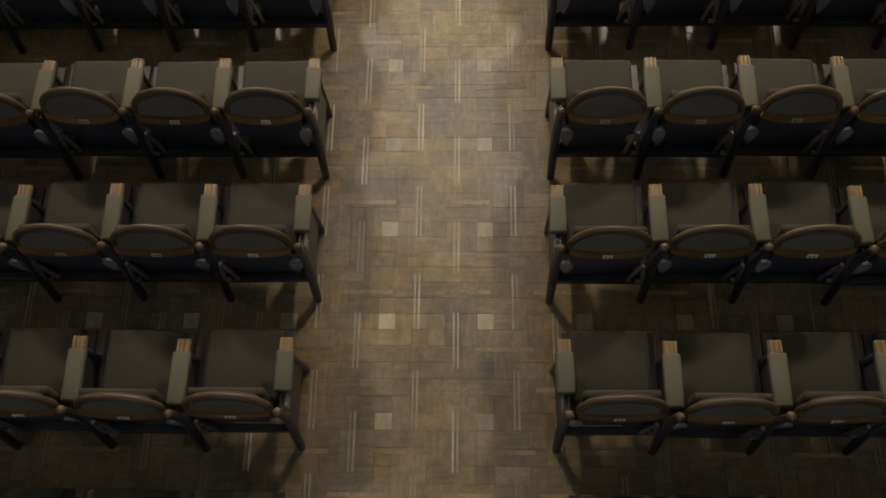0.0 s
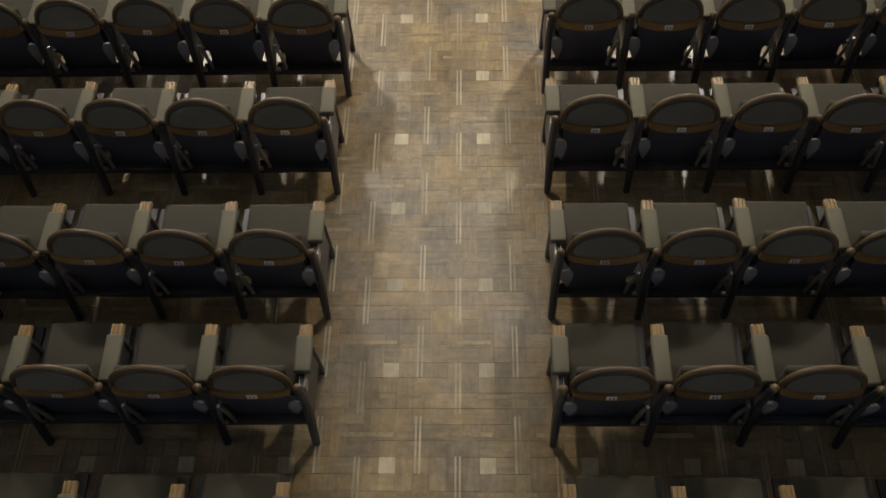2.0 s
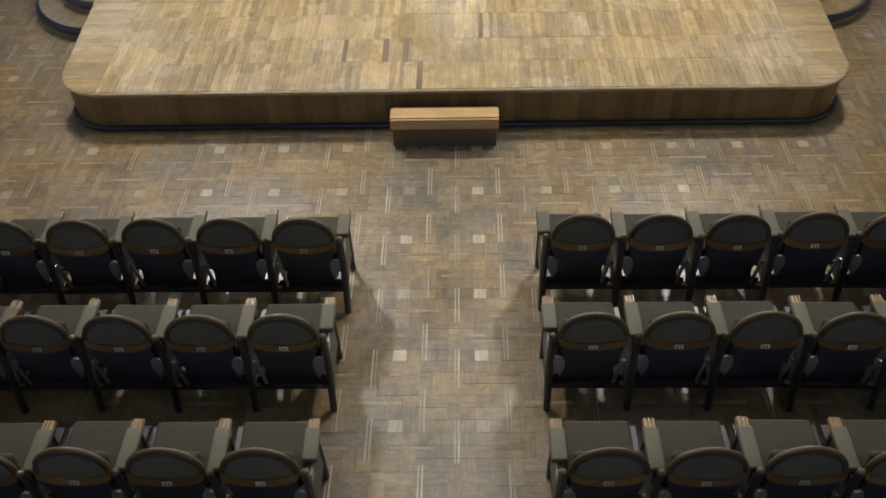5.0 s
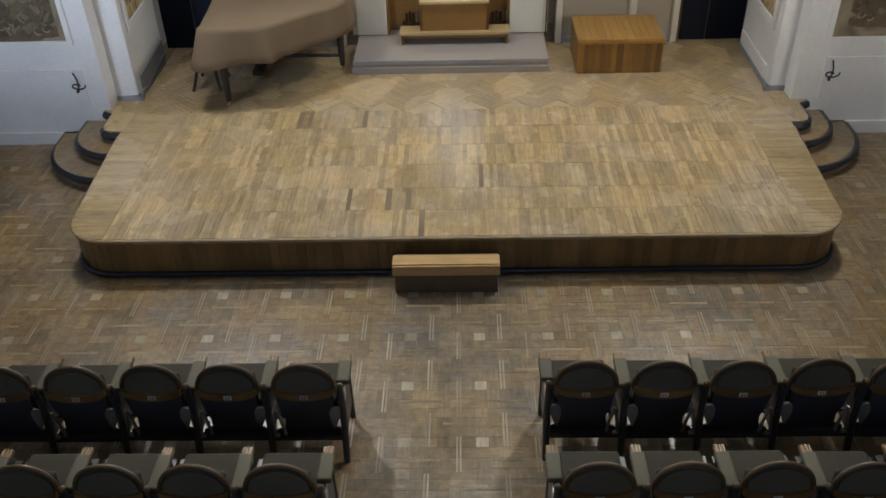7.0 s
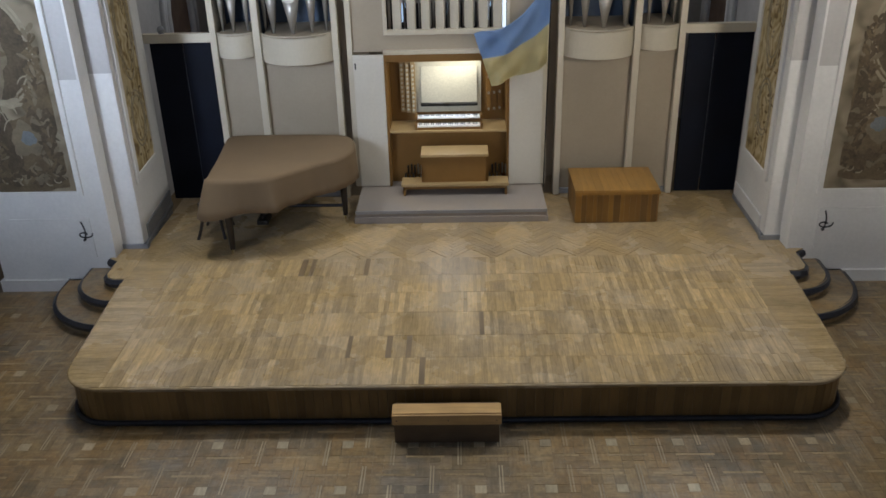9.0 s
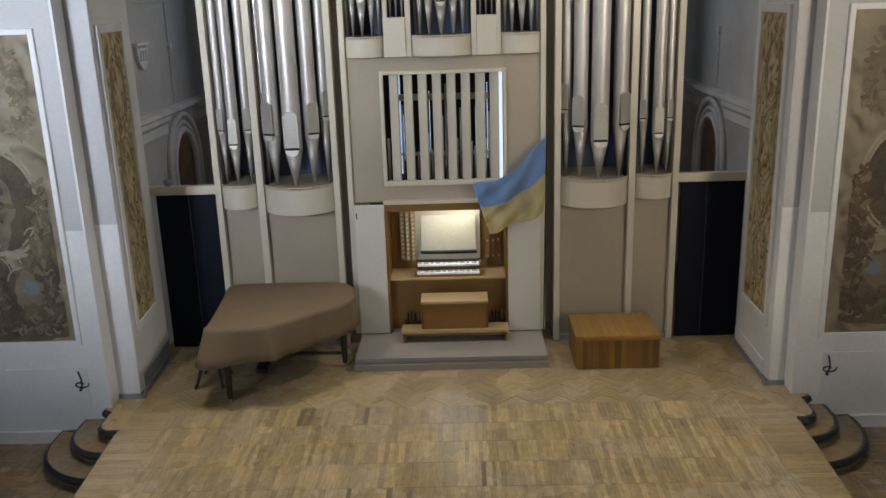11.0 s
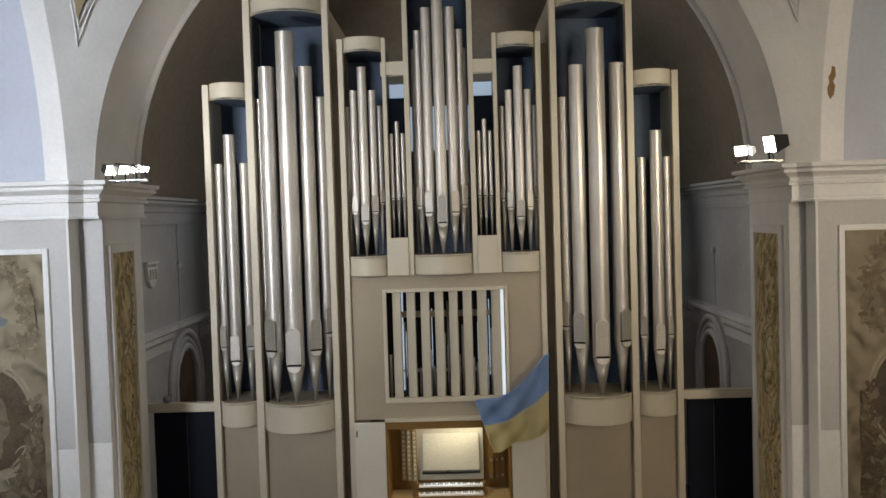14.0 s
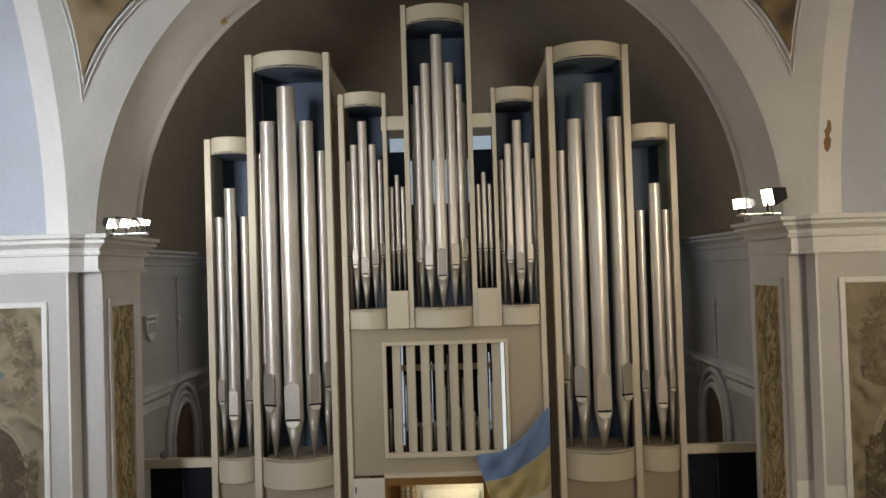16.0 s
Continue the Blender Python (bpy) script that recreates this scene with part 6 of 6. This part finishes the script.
# each row: its back line, then the aisle end and the pitch of the seats on both sides
ROWS = ((4.35, -0.888, 0.541, 0.572, 0.545), (3.46, -0.909, 0.536, 0.549, 0.545), (2.50, -0.903, 0.534, 0.530, 0.545), (1.67, -0.902, 0.532, 0.498, 0.546),
        (0.785, -0.940, 0.546, 0.508, 0.541), (-0.07, -0.93, 0.544, 0.51, 0.544), (-0.93, -0.93, 0.544, 0.51, 0.544))
seat_rng = random.Random(3)
for s in (1, -1):
    end_seat, inner_seat = theatre_seat(s, True), theatre_seat(s, False)
    fresh = {0: True, 1: True}
    for r, (y, xl, gl, xr, gr) in enumerate(ROWS):
        x_end, gap = (xl, gl) if s > 0 else (xr, gr)
        for k in range(8 if r < 3 else 7):
            proto, which = (end_seat, 0) if k == 0 else (inner_seat, 1)
            place = pose(x_end - s * (0.264 + gap * k), y + seat_rng.uniform(-0.008, 0.008), 0, 0, 0, seat_rng.uniform(-0.7, 0.7))
            if fresh[which]:
                proto.matrix_basis = place
                fresh[which] = False
            else:
                copy_thing(proto, place)


# ---- stage boards ----
rng = random.Random(5)
ROW_Y = (6.555, 7.00, 7.40, 7.86, 8.29, 8.70, 9.13)
DARK = ((1, -0.72), (1, -0.57), (0, -0.42), (2, 0.15), (5, -1.86), (5, -1.77), (5, -1.10), (1, -1.13))
unit = box(-0.5, 0.5, -0.5, 0.5, -1.0, 0.0)
bmesh.ops.delete(unit, geom=[f for f in unit.faces if f.normal.z < -0.9], context="FACES_ONLY")
board_mesh = finish("stage_board", unit, "stage_a")
dark_mesh = board_mesh.copy()
dark_mesh.materials.clear()
dark_mesh.materials.append(M["stage_dark"])


def piece(name, mesh, parent, x0, x1, y0, y1, top, thick=0.01, turn=0.0):
    ob = new(name, mesh)
    ob.parent = parent
    ob.location = Vector(((x0 + x1) / 2, (y0 + y1) / 2, top)) - root_place(parent)
    ob.scale = (x1 - x0, y1 - y0, thick)
    ob.rotation_euler = (0, 0, turn)
    return ob


rest = []
made_boards = 0
for r in range(6):
    x = -3.38
    while x < 3.14:
        w = rng.uniform(0.038, 0.066)
        y0, y1 = ROW_Y[r] + 0.0015, ROW_Y[r + 1] - 0.0015
        top = STAGE_Z + rng.uniform(-0.0012, 0.0012)
        dark = any(d[0] == r and x <= d[1] < x + w for d in DARK)
        if dark or (r < 3 and made_boards < 300):
            piece("stage_board", dark_mesh if dark else board_mesh, stage, x + 0.0008, x + w - 0.0008, y0, y1, top)
            made_boards += 1
        else:
            rest.append((x + 0.0008, x + w - 0.0008, y0, y1, STAGE_Z - 0.02, top))
        x += w
mesh = many_boxes("stage_boards", rest, "stage_i")
ob = tagged(new("stage_boards", mesh), "pale worn boards of the stage deck", "boards", "", "stuff")
# border boards along both sides, cut to the rounded corners
bord = []
for xa, xb in ((-3.90, -3.385), (3.145, 3.65)):
    y = 6.56
    while y < 9.10:
        w = rng.uniform(0.06, 0.085)
        lim = 0.10 * min(1.0, max(0.0, (y - 6.9) / 1.8))
        a, b = SX0 - lim, SX1 + lim
        if y < SY0 + 0.42:
            d = math.sqrt(max(0.0, 0.42 ** 2 - (SY0 + 0.42 - y) ** 2))
            a, b = SX0 + 0.42 - d, SX1 - 0.42 + d
        x0, x1 = max(xa, a + 0.008), min(xb, b - 0.008)
        if x1 > x0 + 0.03:
            bord.append((x0, x1, y + 0.001, y + w - 0.001, STAGE_Z - 0.02, STAGE_Z + rng.uniform(-0.001, 0.001)))
        y += w
ob = tagged(new("stage_border", many_boxes("stage_border", bord, "stage_x")), "pale boards along the stage edges", "boards", "", "stuff")
# herringbone blocks at the back of the deck
verts, faces = [], []
L, W = 0.36, 0.06
d45 = math.sqrt(0.5)
for i in range(-70, 70):
    for j in range(-14, 15):
        for kind in (0, 1):
            if kind == 0:
                u0, u1, v0, v1 = i * W + j * L, i * W + j * L + L, i * W - j * L, i * W - j * L + W
            else:
                u0, u1, v0, v1 = i * W + j * L + L, i * W + j * L + L + W, i * W - j * L - L + W, i * W - j * L + W
            cx, cy = (u0 + u1) / 2, (v0 + v1) / 2
            px, py = -0.13 + (cx - cy) * d45, 9.9 + (cx + cy) * d45 - 0.0
            if not (-3.72 < px < 3.48 and 9.24 < py < 10.98):
                continue
            z = STAGE_Z + rng.uniform(-0.0012, 0.0006)
            k = len(verts)
            for zz in (STAGE_Z - 0.01, z):
                for u, v in ((u0 + 0.001, v0 + 0.001), (u1 - 0.001, v0 + 0.001), (u1 - 0.001, v1 - 0.001), (u0 + 0.001, v1 - 0.001)):
                    verts.append((-0.13 + (u - v) * d45, 9.9 + (u + v) * d45, zz))
            faces += [(k + 4, k + 5, k + 6, k + 7), (k, k + 1, k + 5, k + 4), (k + 1, k + 2, k + 6, k + 5), (k + 2, k + 3, k + 7, k + 6), (k + 3, k, k + 4, k + 7)]
me = bpy.data.meshes.new("herringbone")
me.from_pydata(verts, [], faces)
me.materials.append(M["stage_h"])
tagged(new("herringbone_blocks", me), "herringbone parquet at the back of the stage", "parquet", "", "stuff")

# ---- parquet of the hall ----
PX, PY, NX, NY = 0.592, 0.597, -0.478, 6.242
SXB, SYB = PX / 6, PY / 6
flat = box(-0.5, 0.5, -0.5, 0.5, -1.0, 0.0)
bmesh.ops.delete(flat, geom=[f for f in flat.faces if f.normal.z < -0.9], context="FACES_ONLY")
sq_mesh = finish("inlay_square", flat, "parq_light")
bx_mesh, by_mesh, cross_mesh = sq_mesh.copy(), sq_mesh.copy(), sq_mesh.copy()
for me, m in ((bx_mesh, "parq_ox"), (by_mesh, "parq_oy"), (cross_mesh, "parq_cross")):
    me.materials.clear()
    me.materials.append(M[m])


def bare(x, y):
    return not (y > 6.66 and -3.7 < x < 3.45) and not (y > 9.4)


blocks_x, blocks_y, lights, crosses = [], [], [], []
taken = set()
for i in range(-60, 66):
    for j in range(-92, 34):
        if (i, j) in taken:
            continue
        x, y = NX + i * SXB, NY + j * SYB
        if not (-6.2 < x < 6.0 and bare(x, y)):
            continue
        if i % 6 == 0 and j % 6 == 0:
            if -2.6 < x < 2.4 and 0.4 < y < 6.3:
                piece("inlay_square", sq_mesh, floor, x - SXB / 2 + 0.001, x + SXB / 2 - 0.001, y - SYB / 2 + 0.001, y + SYB / 2 - 0.001, rng.uniform(-0.0008, 0.001))
            else:
                lights.append((x - SXB / 2 + 0.001, x + SXB / 2 - 0.001, y - SYB / 2 + 0.001, y + SYB / 2 - 0.001, -0.01, rng.uniform(-0.0008, 0.001)))
            continue
        across = rng.random() < 0.42
        a, b = (1, 0) if across else (0, 1)
        x0, x1, y0, y1 = x - SXB / 2, x + SXB / 2, y - SYB / 2, y + SYB / 2
        mate = (i + a, j + b)
        if rng.random() < 0.5 and mate not in taken and not (mate[0] % 6 == 0 and mate[1] % 6 == 0):
            taken.add(mate)
            x1, y1 = x1 + a * SXB, y1 + b * SYB
        top = rng.uniform(-0.0012, 0.0008)
        if -0.88 < x < 0.50 and 2.6 < y < 4.4:
            piece("parquet_block", bx_mesh if across else by_mesh, floor, x0 + 0.0008, x1 - 0.0008, y0 + 0.0008, y1 - 0.0008, top)
        else:
            (blocks_x if across else blocks_y).append((x0 + 0.0008, x1 - 0.0008, y0 + 0.0008, y1 - 0.0008, -0.01, top))
tagged(new("parquet_blocks_across", many_boxes("parquet_blocks_across", blocks_x, "parq_x")), "worn brown parquet blocks of the hall floor", "parquet", "", "stuff")
tagged(new("parquet_blocks_along", many_boxes("parquet_blocks_along", blocks_y, "parq_y")), "worn brown parquet blocks of the hall floor", "parquet", "", "stuff")
for i in range(-10, 12):
    for j in range(-14, 6):
        x, y = NX + i * PX, NY + j * PY
        if not (-6 < x < 5.8 and bare(x, y) and bare(x, y + 0.4)):
            continue
        near = -1.1 < x < 0.6 and 0.4 < y < 6.3
        strips = []
        for dx, d0, d1 in ((-0.30, -0.48, 0.09), (0.30, -0.08, 0.50)):
            for e in (-0.013, 0.013):
                strips.append((x + dx * PX + e - 0.006, x + dx * PX + e + 0.006, y + d0 * PY, y + d1 * PY))
        cross = []
        for d0, d1, dy in ((-0.10, 0.47, -0.29), (-0.51, 0.05, 0.31)):
            cross.append((x + d0 * PX, x + d1 * PX, y + dy * PY - 0.013, y + dy * PY + 0.013))
        for q in cross:
            if near:
                piece("inlay_strip", cross_mesh, floor, *q, 0.0010)
            else:
                crosses.append((*q, -0.005, 0.0010))
        for q in strips:
            if near:
                piece("inlay_strip", sq_mesh, floor, *q, 0.0018)
            else:
                lights.append((*q, -0.005, 0.0018))
tagged(new("parquet_inlays", many_boxes("parquet_inlays", lights, "parq_strip")), "pale inlaid squares and strips of the hall floor", "parquet", "", "stuff")
tagged(new("parquet_cross_strips", many_boxes("parquet_cross_strips", crosses, "parq_cross")), "faint inlaid cross strips of the hall floor", "parquet", "", "stuff")
